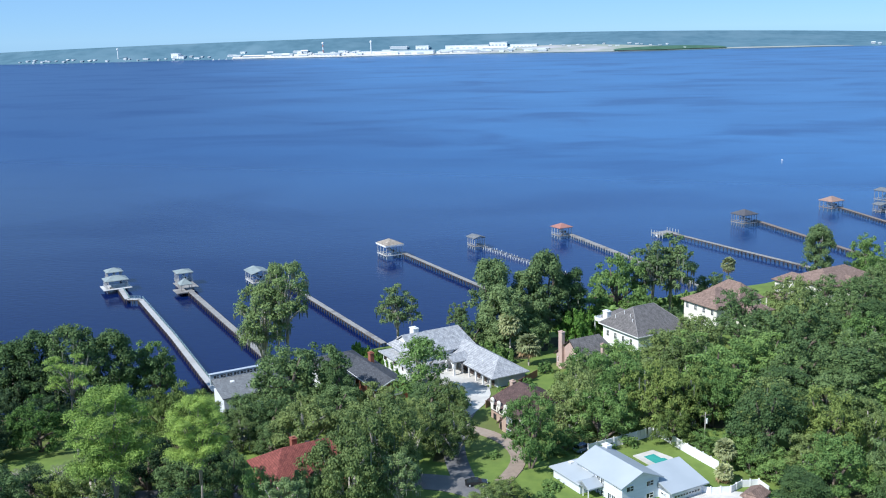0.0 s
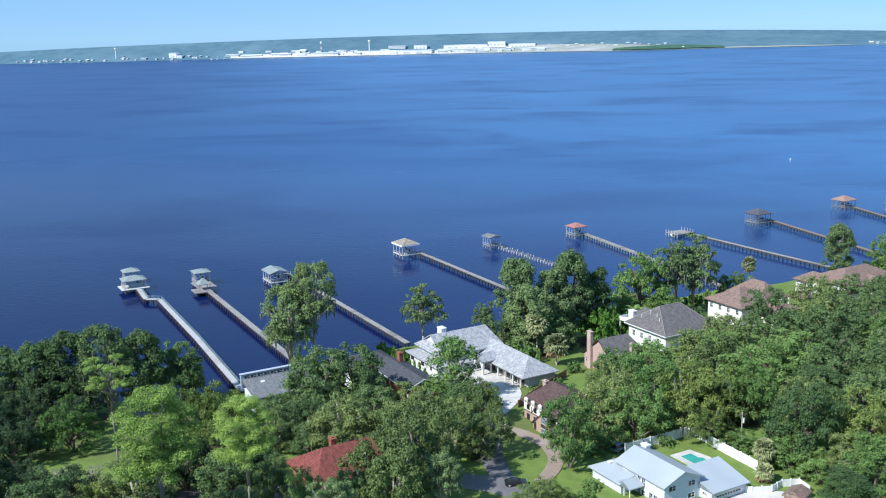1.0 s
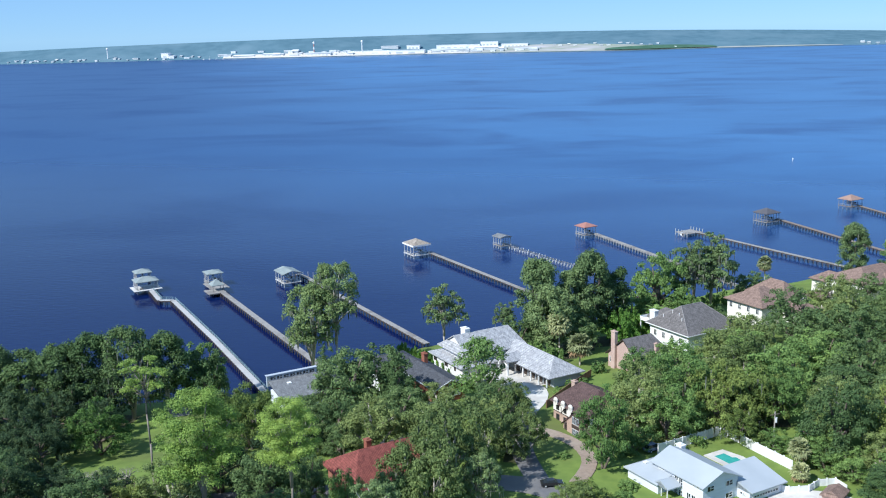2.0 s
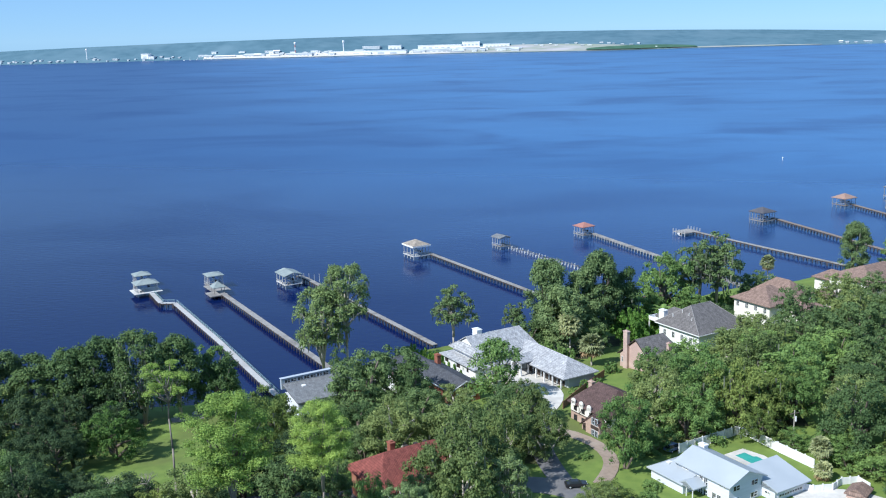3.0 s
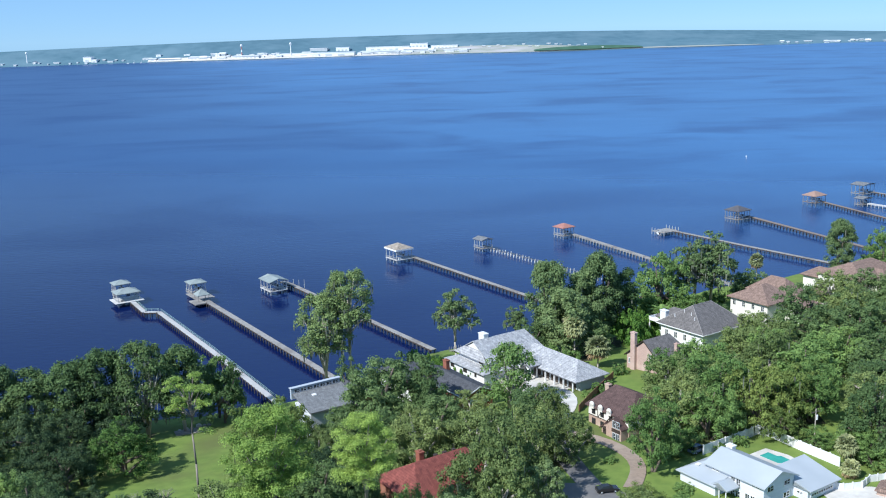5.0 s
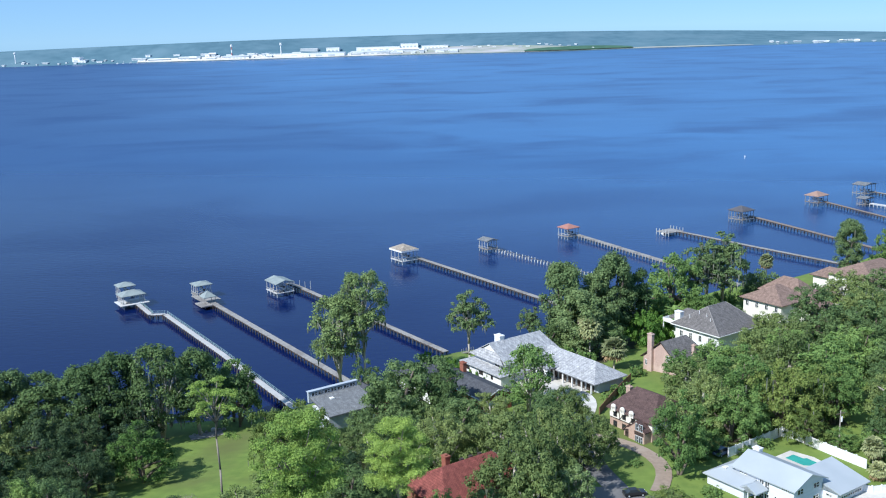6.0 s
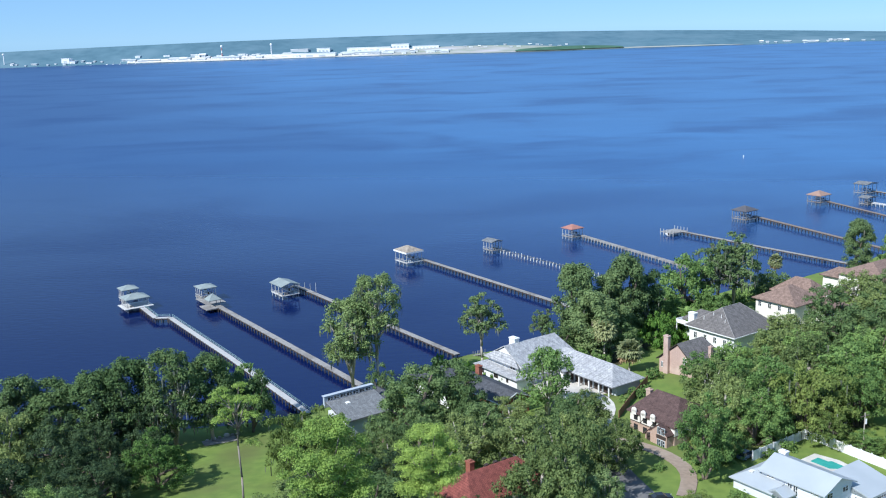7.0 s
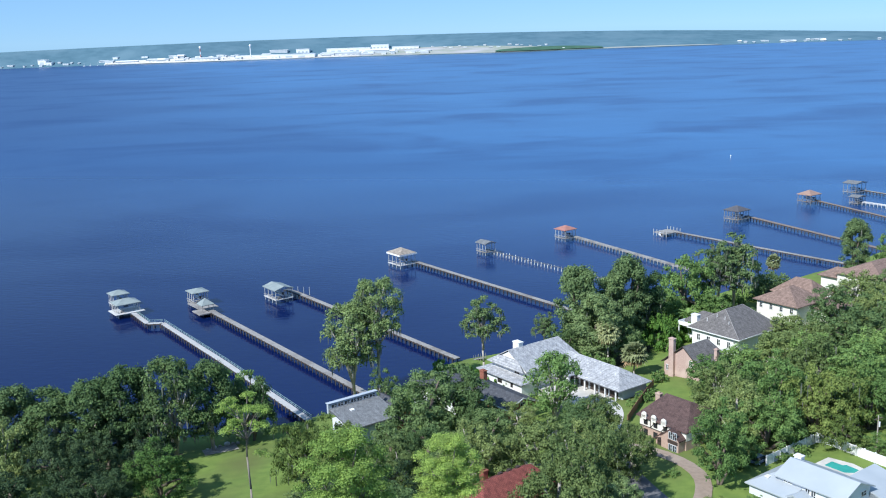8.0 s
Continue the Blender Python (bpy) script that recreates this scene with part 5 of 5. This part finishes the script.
def dock(points, width, deck, pile, label, rail=None, z=1.85, spacing=2.4, planked=True):
    d = thing("dock", points[0][0], points[0][1], 0, 0, label, "dock", "river docks")
    ox, oy = points[0]
    if planked:
        for (x0, y0), (x1, y1) in zip(points, points[1:]):
            dx, dy = x1 - x0, y1 - y0
            L = math.hypot(dx, dy)
            ux, uy = dx / L, dy / L
            n = max(1, int(L / 6))
            for k in range(n):
                a, b = k * L / n, (k + 1) * L / n - 0.03
                part("deck_section", Shape().beam((x0 - ox + ux * a, y0 - oy + uy * a, z), (x0 - ox + ux * b, y0 - oy + uy * b, z), width, 0.14), deck, d)
            part("stringer", Shape().beam((x0 - ox - uy * width * 0.42, y0 - oy + ux * width * 0.42, z - 0.15), (x1 - ox - uy * width * 0.42, y1 - oy + ux * width * 0.42, z - 0.15), 0.16, 0.42), pile, d)
            part("stringer", Shape().beam((x0 - ox + uy * width * 0.42, y0 - oy - ux * width * 0.42, z - 0.15), (x1 - ox + uy * width * 0.42, y1 - oy - ux * width * 0.42, z - 0.15), 0.16, 0.42), pile, d)
            if rail:
                for hh in (0.55, 1.05):
                    part("rail", Shape().beam((x0 - ox - uy * width * 0.47, y0 - oy + ux * width * 0.47, z + hh), (x1 - ox - uy * width * 0.47, y1 - oy + ux * width * 0.47, z + hh), 0.07, 0.09), rail, d)
                for k in range(int(L / 2.4) + 1):
                    a = min(L, k * 2.4)
                    part("rail_post", Shape().box(x0 - ox + ux * a - uy * width * 0.47 - 0.05, x0 - ox + ux * a - uy * width * 0.47 + 0.05, y0 - oy + uy * a + ux * width * 0.47 - 0.05, y0 - oy + uy * a + ux * width * 0.47 + 0.05, z, z + 1.1), rail, d)
    else:
        for (x0, y0), (x1, y1) in zip(points, points[1:]):
            L = math.hypot(x1 - x0, y1 - y0)
            ux, uy = (x1 - x0) / L, (y1 - y0) / L
            for k in range(int(L / spacing) + 1):
                a, zz = k * spacing, z - RNG.uniform(0.2, 0.5)
                part("cross_beam", Shape().beam((x0 - ox + ux * a - uy * width * 0.6, y0 - oy + uy * a + ux * width * 0.6, zz), (x0 - ox + ux * a + uy * width * 0.6, y0 - oy + uy * a - ux * width * 0.6, zz), 0.2, 0.24), deck, d)
    key = pile.name
    if key not in PILE_MESH:
        PILE_MESH[key] = Shape().tube((0, 0, -3), (0, 0, 1.0), 0.16, 0.15, 8).mesh("post", pile, True)
    for (x0, y0), (x1, y1) in zip(points, points[1:]):
        L = math.hypot(x1 - x0, y1 - y0)
        ux, uy = (x1 - x0) / L, (y1 - y0) / L
        for k in range(int(L / spacing) + 1):
            for side in (-0.5, 0.5):
                a = k * spacing
                p = part("post", PILE_MESH[key], None, d)
                up = (z + 0.02) if planked else z + RNG.uniform(-0.7, 0.2)
                p.matrix_local = pose(x0 - ox + ux * a - uy * side * (width + 0.1), y0 - oy + uy * a + ux * side * (width + 0.1), up - 1.0, RNG.normal() * (1 if planked else 4), RNG.normal() * (1 if planked else 4), 0)
    return d


def boat(x, y, z, yaw, length=6.0):
    b = thing("motor_boat", x, y, z, yaw, "white motor boat hung on a lift under the boathouse roof", "boat", "lifted boats")
    v, f = [], []
    for k, (px, w, zk) in enumerate(((-0.5, 1.0, 0.0), (-0.1, 1.1, 0.0), (0.25, 0.85, 0.05), (0.5, 0.08, 0.35))):
        v += [(px * length, -w, 1.0 + 0.2 * max(0, px)), (px * length, -w * 0.7, 0.35 + zk), (px * length, 0, zk), (px * length, w * 0.7, 0.35 + zk), (px * length, w, 1.0 + 0.2 * max(0, px))]
    for k in range(3):
        for j in range(4):
            f.append((5 * k + j, 5 * k + 5 + j, 5 * k + 6 + j, 5 * k + 1 + j))
        f.append((5 * k + 4, 5 * k + 9, 5 * k + 5, 5 * k))
    f.append((0, 1, 2, 3, 4))
    part("hull", Shape().add(v, f), WHITE, b)
    part("console", Shape().box(-0.6, 0.5, -0.4, 0.4, 1.0, 1.7), WHITE, b)
    part("windscreen", Shape().box(0.5, 0.56, -0.4, 0.4, 1.5, 2.0), GLASS, b)
    part("motor", Shape().box(-0.5 * length - 0.5, -0.5 * length, -0.25, 0.25, 0.6, 1.5), DARK_TRIM, b)
    return b


def boathouse(x, y, sx, sy, label, roof_mat, deck, post, ze=4.4, zr=6.2, style="hip", over=0.3, boat_in=True, well=True, fascia=None, nx=4, z=1.6):
    """A roofed platform over the water; x along the dock, y along the river."""
    ze, zr, sx, sy = ze + 0.7, zr + 0.5, sx * 0.93, sy * 0.93
    b = thing("boathouse", x, y, 0, GRID, label, "boathouse", "river boathouses")
    if well:
        w = 1.3
        for i, (a0, a1, c0, c1) in enumerate(((-sx / 2, sx / 2, -sy / 2, -sy / 2 + w), (-sx / 2, sx / 2, sy / 2 - w, sy / 2), (sx / 2 - w, sx / 2, -sy / 2 + w, sy / 2 - w))):
            part("deck", Shape().box(a0, a1, c0, c1, z - 0.22, z), deck, b)
    else:
        part("deck", Shape().box(-sx / 2, sx / 2, -sy / 2, sy / 2, z - 0.22, z), deck, b)
    for k in range(nx):
        for sgn in (-1, 1):
            px = -sx / 2 + 0.4 + (sx - 0.8) * k / (nx - 1)
            part("post", Shape().tube((px, sgn * (sy / 2 - 0.35), -3), (px, sgn * (sy / 2 - 0.35), ze + 0.05), 0.15, 0.13, 8), post, b)
    for sgn in (-1, 1):
        part("beam", Shape().box(-sx / 2, sx / 2, sgn * (sy / 2 - 0.35) - 0.1, sgn * (sy / 2 - 0.35) + 0.1, ze - 0.35, ze - 0.02), fascia or post, b)
        part("beam", Shape().box(sgn * (sx / 2 - 0.3) - 0.1, sgn * (sx / 2 - 0.3) + 0.1, -sy / 2 + 0.4, sy / 2 - 0.4, ze - 0.35, ze - 0.02), fascia or post, b)
    for k in range(nx - 1):
        px = -sx / 2 + 0.4 + (sx - 0.8) * k / (nx - 1)
        qx = px + (sx - 0.8) / (nx - 1)
        for sgn in (-1, 1):
            yy = sgn * (sy / 2 - 0.35)
            part("knee_brace", Shape().tube((px, yy, ze - 1.1), (px + 0.9, yy, ze - 0.2), 0.06, 0.06, 5).tube((qx, yy, ze - 1.1), (qx - 0.9, yy, ze - 0.2), 0.06, 0.06, 5), post, b)
            part("cross_brace", Shape().tube((px, yy, -0.2), (qx, yy, z - 0.2), 0.06, 0.06, 5), PILE, b)
    for sgn in (-1, 1):
        yy = sgn * (sy / 2 - 0.1)
        part("handrail", Shape().box(-sx / 2 + 0.1, sx / 2 - 0.1, yy - 0.05, yy + 0.05, z + 0.98, z + 1.06), post, b)
        for k in range(7):
            px = -sx / 2 + 0.2 + (sx - 0.4) * k / 6
            part("baluster", Shape().box(px - 0.04, px + 0.04, yy - 0.04, yy + 0.04, z, z + 0.98), post, b)
    part("locker", Shape().box(sx / 2 - 1.1, sx / 2 - 0.5, -sy / 2 + 1.4, -sy / 2 + 2.8, z, z + 0.8), WHITE if fascia else OLD_DECK, b, "deck storage locker")
    r = Shape()
    hx, hy = sx / 2 + over, sy / 2 + over
    if style == "hip":
        h = min(hx, hy) * 0.95
        r.roof(-hx, hx, -hy, hy, ze, zr, "x" if hx >= hy else "y", h, h)
    else:
        r.roof(-hx, hx, -hy, hy, ze, zr, "x", 0.01, 0.01, gables=True)
    part("roof", r, roof_mat, b)
    if fascia:
        for sgn in (-1, 1):
            part("fascia", Shape().box(-hx, hx, sgn * hy - 0.06, sgn * hy + 0.06, ze - 0.75, ze - 0.05), fascia, b)
            part("fascia", Shape().box(sgn * hx - 0.06, sgn * hx + 0.06, -hy + 0.06, hy - 0.06, ze - 0.75, ze - 0.05), fascia, b)
    if boat_in:
        m = Matrix.Translation((x, y, 0)) @ pose(0, 0, 0, 0, 0, GRID)
        c = m @ Vector((-0.3, 0.2, 0))
        boat(c.x, c.y, z + 0.7, GRID + 180, min(7.0, sx * 0.7))
        for sgn in (-1, 1):
            part("lift_beam", Shape().box(sgn * sx * 0.22 - 0.1, sgn * sx * 0.22 + 0.1, -sy / 2 + 0.3, sy / 2 - 0.3, z + 0.5, z + 0.72), PALE_PILE, b)
    return b


boathouse(-194.5, 366, 7.5, 9.5, "open boathouse with pale green hip roof and white deck", ROOF_BH, PALE_DECK, PALE_PILE, 4.3, 6.0, boat_in=False, well=False)
boathouse(-201.5, 378, 6.5, 6.8, "boat-lift shelter with pale green hip roof", ROOF_BH, PALE_DECK, PALE_PILE, 4.7, 6.2)
dock([(-190.2, 361.6), (-180.3, 347.4), (-175.0, 347.6), (-140.7, 301.4), (-107, 254)], 1.9, GREY_DECK, PILE, "pale composite dock with teal rails, kinked near its end", RAIL_TEAL)
boathouse(-170.3, 377.5, 7.2, 6.8, "boat-lift shelter with pale sheet roof", ROOF_BH, OLD_DECK, PALE_PILE, 5.0, 6.2)
solo("jetty", Shape().box(-4.4, 4.6, -5.6, 5.6, 1.62, 1.78), PALE_DECK, "pale composite platform under the boathouse roofs", "pier platform", m=pose(-194.3, 365.6, 0, 0, 0, GRID))
solo("jetty", Shape().box(-6, 6, -3.8, 3.8, 1.4, 1.58), OLD_DECK, "weathered timber platform at the dock end", "pier platform", m=pose(-166.8, 371.5, 0, 0, 0, GRID))
gz = thing("gazebo", -163.6, 363.8, 0, GRID, "small gazebo with pointed green-grey roof", "gazebo")
part("roof", Shape().roof(-2.5, 2.5, -2.5, 2.5, 4.2, 6.4, "x", 2.48, 2.48), ROOF_BH, gz)
part("deck", Shape().box(-2.4, 5.0, -4.5, 2.4, 1.3, 1.7), OLD_DECK, gz)
for dx in (-2.1, 2.1):
    for dy in (-2.1, 2.1):
        part("post", Shape().tube((dx, dy, -3), (dx, dy, 4.2), 0.13, 0.12, 8), OLD_DECK, gz)
dock([(-162.5, 364), (-97, 277), (-86, 262.5)], 2.2, OLD_DECK, PILE, "long weathered timber dock on dark piles")
boathouse(-139.6, 381.5, 10.8, 8.2, "gabled boathouse with pale roof and boat lift", ROOF_BH, PALE_DECK, PALE_PILE, 4.7, 6.1, "gable")
dock([(-138.5, 391.5), (-133.5, 386.5), (-68.5, 301.5)], 2.0, OLD_DECK, PILE, "long weathered timber dock with mooring posts")
moor = thing("mooring_posts", -134.5, 388.5, 0, -12, "row of pale mooring posts beside the dock end", "mooring post")
for k in range(6):
    part("post", Shape().tube((-6 + k * 2.4, 0.6, -3), (-6 + k * 2.4, 0.6, 3.2 + 0.3 * (k % 2)), 0.11, 0.1, 8), PALE_PILE, moor)
boathouse(-94.8, 433.8, 10.5, 9.2, "white boathouse with tan hip roof and boat lift", ROOF_TAN, PALE_DECK, PALE_PILE, 5.7, 7.9, fascia=WHITE)
dock([(-89.5, 435.5), (-34, 360.4), (-17, 337)], 2.0, OLD_DECK, PILE, "long grey timber dock reaching the wooded bank")
boathouse(-57.5, 453.5, 7.5, 6.5, "weathered boat shelter with pale sheet roof", ROOF_FLAT, OLD_DECK, PALE_PILE, 4.9, 6.0, "gable", boat_in=False)
dock([(-53, 451.5), (-22.6, 413.5), (-8, 395)], 2.0, OLD_DECK, PALE_PILE, "rows of bare pilings of a ruined dock", planked=False, spacing=2.1, z=1.6)
boathouse(-18.6, 480, 8, 8, "boathouse with rust-red hip roof", ROOF_RUST, OLD_DECK, PALE_PILE, 4.9, 6.8)
dock([(-14, 479.5), (21.4, 416), (41, 380)], 2.0, OLD_DECK, OLD_DECK, "long timber dock with paired piles")
hd = thing("pier_platform", 32, 486, 0, GRID, "low open dock platform with boat lifts and posts", "pier platform")
part("deck", Shape().box(-4, 4, -6, 4, 1.4, 1.7), OLD_DECK, hd)
for k in range(10):
    part("post", Shape().tube((-4 + (k % 5) * 2, -6 if k < 5 else 4, -3), (-4 + (k % 5) * 2, -6 if k < 5 else 4, 3.2), 0.16, 0.15, 8), PALE_PILE, hd)
boat(27.5, 483, 0.1, GRID + 150, 4)
dock([(35, 484), (61.8, 447.7), (82.7, 420.7), (91, 410)], 2.0, OLD_DECK, PILE, "timber dock leading to the villa lawn")
boathouse(72.3, 514, 10, 10, "dark-roofed boathouse on many piles", ROOF_SLATE, OLD_DECK, OLD_DECK, 5.6, 8.0, nx=6, z=2.0)
dock([(78.7, 519.8), (86, 503), (106.6, 455.6), (122, 420)], 2.2, BROWN_DECK, PILE, "brown timber dock on tall piles")
boathouse(124, 559, 9.5, 10, "boathouse with orange hip roof and white boat", ROOF_ORANGE, BROWN_DECK, OLD_DECK, 5.0, 7.4, z=2.0)
dock([(129, 557), (145.5, 507), (165, 450)], 2.0, BROWN_DECK, PILE, "long brown timber dock")
boathouse(160, 588, 9, 12, "two-level boathouse with pale roof", ROOF_FLAT, OLD_DECK, OLD_DECK, 6.0, 7.2, "gable")
boathouse(148.6, 553.5, 6, 8.5, "low boat shelter with pale sheet roof", ROOF_FLAT, OLD_DECK, OLD_DECK, 3.9, 4.8, "gable", z=1.2)
dock([(165, 590), (190, 540), (215, 490)], 2.0, OLD_DECK, PILE, "timber dock beyond the boathouse")
dock([(151, 551), (168, 525), (190, 486)], 2.2, PALE_DECK, PALE_PILE, "pale gangway dock on slim posts")
st = thing("beach_stairs", -61, 300.5, 0, GRID, "weathered timber steps and landing down to the dock", "stairs")
for k in range(8):
    part("tread", Shape().box(-3 + k * 0.5, -2.45 + k * 0.5, -1, 1, 1.0 + k * 0.18, 1.08 + k * 0.18), OLD_DECK, st)
for k in range(4):
    for sgn in (-1, 1):
        part("post", Shape().box(-3 + k * 1.2, -2.88 + k * 1.2, sgn - 0.06, sgn + 0.06, 0.2, 2.4 + k * 0.4), OLD_DECK, st)
by = thing("channel_marker", 131.4, 757.6, -0.5, 0, "small white channel marker standing in the river", "buoy")
part("post", Shape().tube((0, 0, 0), (0, 0, 2.6), 0.16, 0.16, 8), WHITE, by)
part("board", Shape().box(-0.4, 0.4, -0.06, 0.06, 2.0, 2.9), WHITE, by)

# ---- far shore ----
def far_building(x0, x1, h, mat, roof="flat", depth=60, back=25, label="long white hangar on the far shore", seed=0):
    xm = (x0 + x1) / 2
    y = far_shore(xm) + back
    z = ground_z(xm, y) - 1
    b = thing("hangar", xm, y, z, 0, label, "hangar", "far shore buildings")
    w = (x1 - x0) / 2
    h *= 0.72
    part("wall", Shape().box(-w, w, 0, depth, 0, h), mat, b)
    if roof == "gable":
        part("roof", Shape().roof(-w - 2, w + 2, -2, depth + 2, h, h * 1.35, "x", w * 0.1, w * 0.1, 1.0), FAR_GREY if mat is FAR_WHITE else FAR_WHITE, b)
    else:
        part("roof", Shape().box(-w - 1, w + 1, -1, depth + 1, h, h + 1.5), FAR_WHITE, b)
    n = max(1, min(6, int(w / 9)))
    for k in range(n):
        c = w * (-0.85 + 1.7 * (k + 0.5) / n)
        part("door", Shape().box(c - w * 0.45 / n, c + w * 0.45 / n, -0.6, 0, 0, h * 0.55), FAR_GREY, b)
    return b


BUILD = [(-1690, -1655, 15, "w", "g", 15), (-1640, -1540, 13, "g", "g", 15), (-1500, -1400, 15, "w", "g", 20), (-1370, -1330, 10, "g", "f", 20), (-1300, -1180, 16, "w", "g", 20),
         (-1160, -760, 20, "w", "f", 30), (-740, -560, 17, "w", "g", 40), (-720, -520, 24, "w", "f", 110), (-540, -430, 22, "g", "g", 60), (-420, -300, 18, "w", "f", 130), (-330, -240, 12, "w", "g", 60),
         (-520, -440, 26, "w", "f", 160), (-860, -800, 24, "w", "f", 120), (-980, -900, 18, "g", "f", 130), (-1990, -1955, 30, "w", "f", 30), (-1952, -1928, 18, "w", "f", 20), (-2110, -2085, 9, "g", "f", 20),
         (-1880, -1855, 8, "w", "f", 15), (1340, 1372, 10, "w", "g", 22)]
for x0, x1, h, c, r, back in BUILD:
    far_building(x0, x1, h, FAR_WHITE if c == "w" else FAR_GREY, "gable" if r == "g" else "flat", 40, back,
                 "long white hangar on the far shore" if x1 - x0 > 70 else "small pale building on the far shore")
for k in range(90):
    x = (-1740 + 1500 * RNG.random() ** 0.8) if k < 64 else RNG.uniform(-2700, -1780)
    w, hh = (RNG.uniform(6, 20) if k < 64 else RNG.uniform(2.5, 6)), (RNG.uniform(8, 17) if k < 64 else RNG.uniform(6, 10))
    far_building(x - w, x + w, hh, FAR_WHITE if RNG.random() < 0.75 else FAR_GREY, "gable" if RNG.random() < 0.4 else "flat", 30, (RNG.uniform(20, 75) if k < 64 else RNG.uniform(5, 40)), "low pale building on the far shore")
for k in range(34):
    x = RNG.choice((1150, 1230, 1345, 1390, 1480, 1570, 1700, 1860, 2000)) + RNG.normal() * 22
    w = RNG.uniform(3, 9)
    far_building(x - w, x + w, RNG.uniform(6, 11), FAR_WHITE if RNG.random() < 0.7 else FAR_GREY, "gable", 14, RNG.uniform(6, 60), "small pale house on the far river bank")
for x, h, lab in ((-1262, 58, "red and white checked tower on the far shore"), (-1046, 62, "pale water tower above the far woods"), (-2225, 50, "slender pale water tower on the far bank")):
    y = far_shore(x) + 45
    tw = thing("tower", x, y, ground_z(x, y) - 2, 0, lab, "tower", "far shore towers")
    for k in range(4):
        part("shaft", Shape().tube((0, 0, k * h / 5), (0, 0, (k + 1) * h / 5), 2.4, 2.0, 8), FAR_RED if k % 2 and h == 58 else FAR_WHITE, tw)
    part("tank", Shape().tube((0, 0, h * 0.8), (0, 0, h * 0.86), 2, 4.8, 12).tube((0, 0, h * 0.86), (0, 0, h * 0.95), 4.8, 4.8, 12).tube((0, 0, h * 0.95), (0, 0, h), 4.8, 2, 12), FAR_WHITE, tw)
for k in range(16):
    x, w = -230 + 36 * k + RNG.normal() * 12, RNG.uniform(3, 9)
    far_building(x - w, x + w, RNG.uniform(4, 8), FAR_WHITE if k % 3 else FAR_GREY, "gable" if k % 2 else "flat", 16, RNG.uniform(110, 170) if x < 330 else 36, "small pale airfield building on the far shore")
# sailing boats moored off the far bank
for k, x in enumerate((-1749, -1731, -1706, -1688, -1666, -1638)):
    y = 4330 + 25 * (k % 3)
    sb = thing("sailing_boat", x, y, 0, 20 * k, "small white sailing boat moored off the far bank", "boat", "moored sailing boats")
    part("hull", Shape().slab([(-5, -1.3), (2, -1.5), (5.5, 0), (2, 1.5), (-5, 1.3)], -0.5, 1.4), WHITE, sb)
    part("cabin", Shape().box(-2, 1.8, -0.9, 0.9, 1.4, 2.3), WHITE, sb)
    part("mast", Shape().tube((0.8, 0, 1.4), (0.8, 0, 13), 0.3, 0.2, 6), WHITE, sb)
    part("boom", Shape().tube((0.8, 0, 3), (-4, 0, 3), 0.3, 0.3, 6), WHITE, sb)
# airfield and marsh laid on the far bank
def far_strip(name, x0, x1, d0, d1, mat, label, lift):
    n = 40
    v, f = [], []
    for i in range(n + 1):
        x = x0 + (x1 - x0) * i / n
        for j in range(9):
            y = far_shore(x) + d0 + (d1 - d0) * (0.25 + 0.75 * math.sin(math.pi * i / n) ** 0.6) * j / 8
            v.append((x, y, ground_z(x, y) + lift))
    for i in range(n):
        for j in range(8):
            a = i * 9 + j
            f.append((a, a + 9, a + 10, a + 1))
    return solo(name, Shape().add(v, f), mat, label, "land", kind="structure")


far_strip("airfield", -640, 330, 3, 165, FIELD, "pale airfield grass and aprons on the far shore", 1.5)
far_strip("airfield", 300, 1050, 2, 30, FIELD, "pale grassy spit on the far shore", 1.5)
far_strip("quay", -1690, -560, 1, 60, CONCRETE, "pale concrete quay on the far shore", 2.0)
far_strip("marsh", 40, 520, 6, 85, MARSH, "green marsh woods on the far point", 5.0)
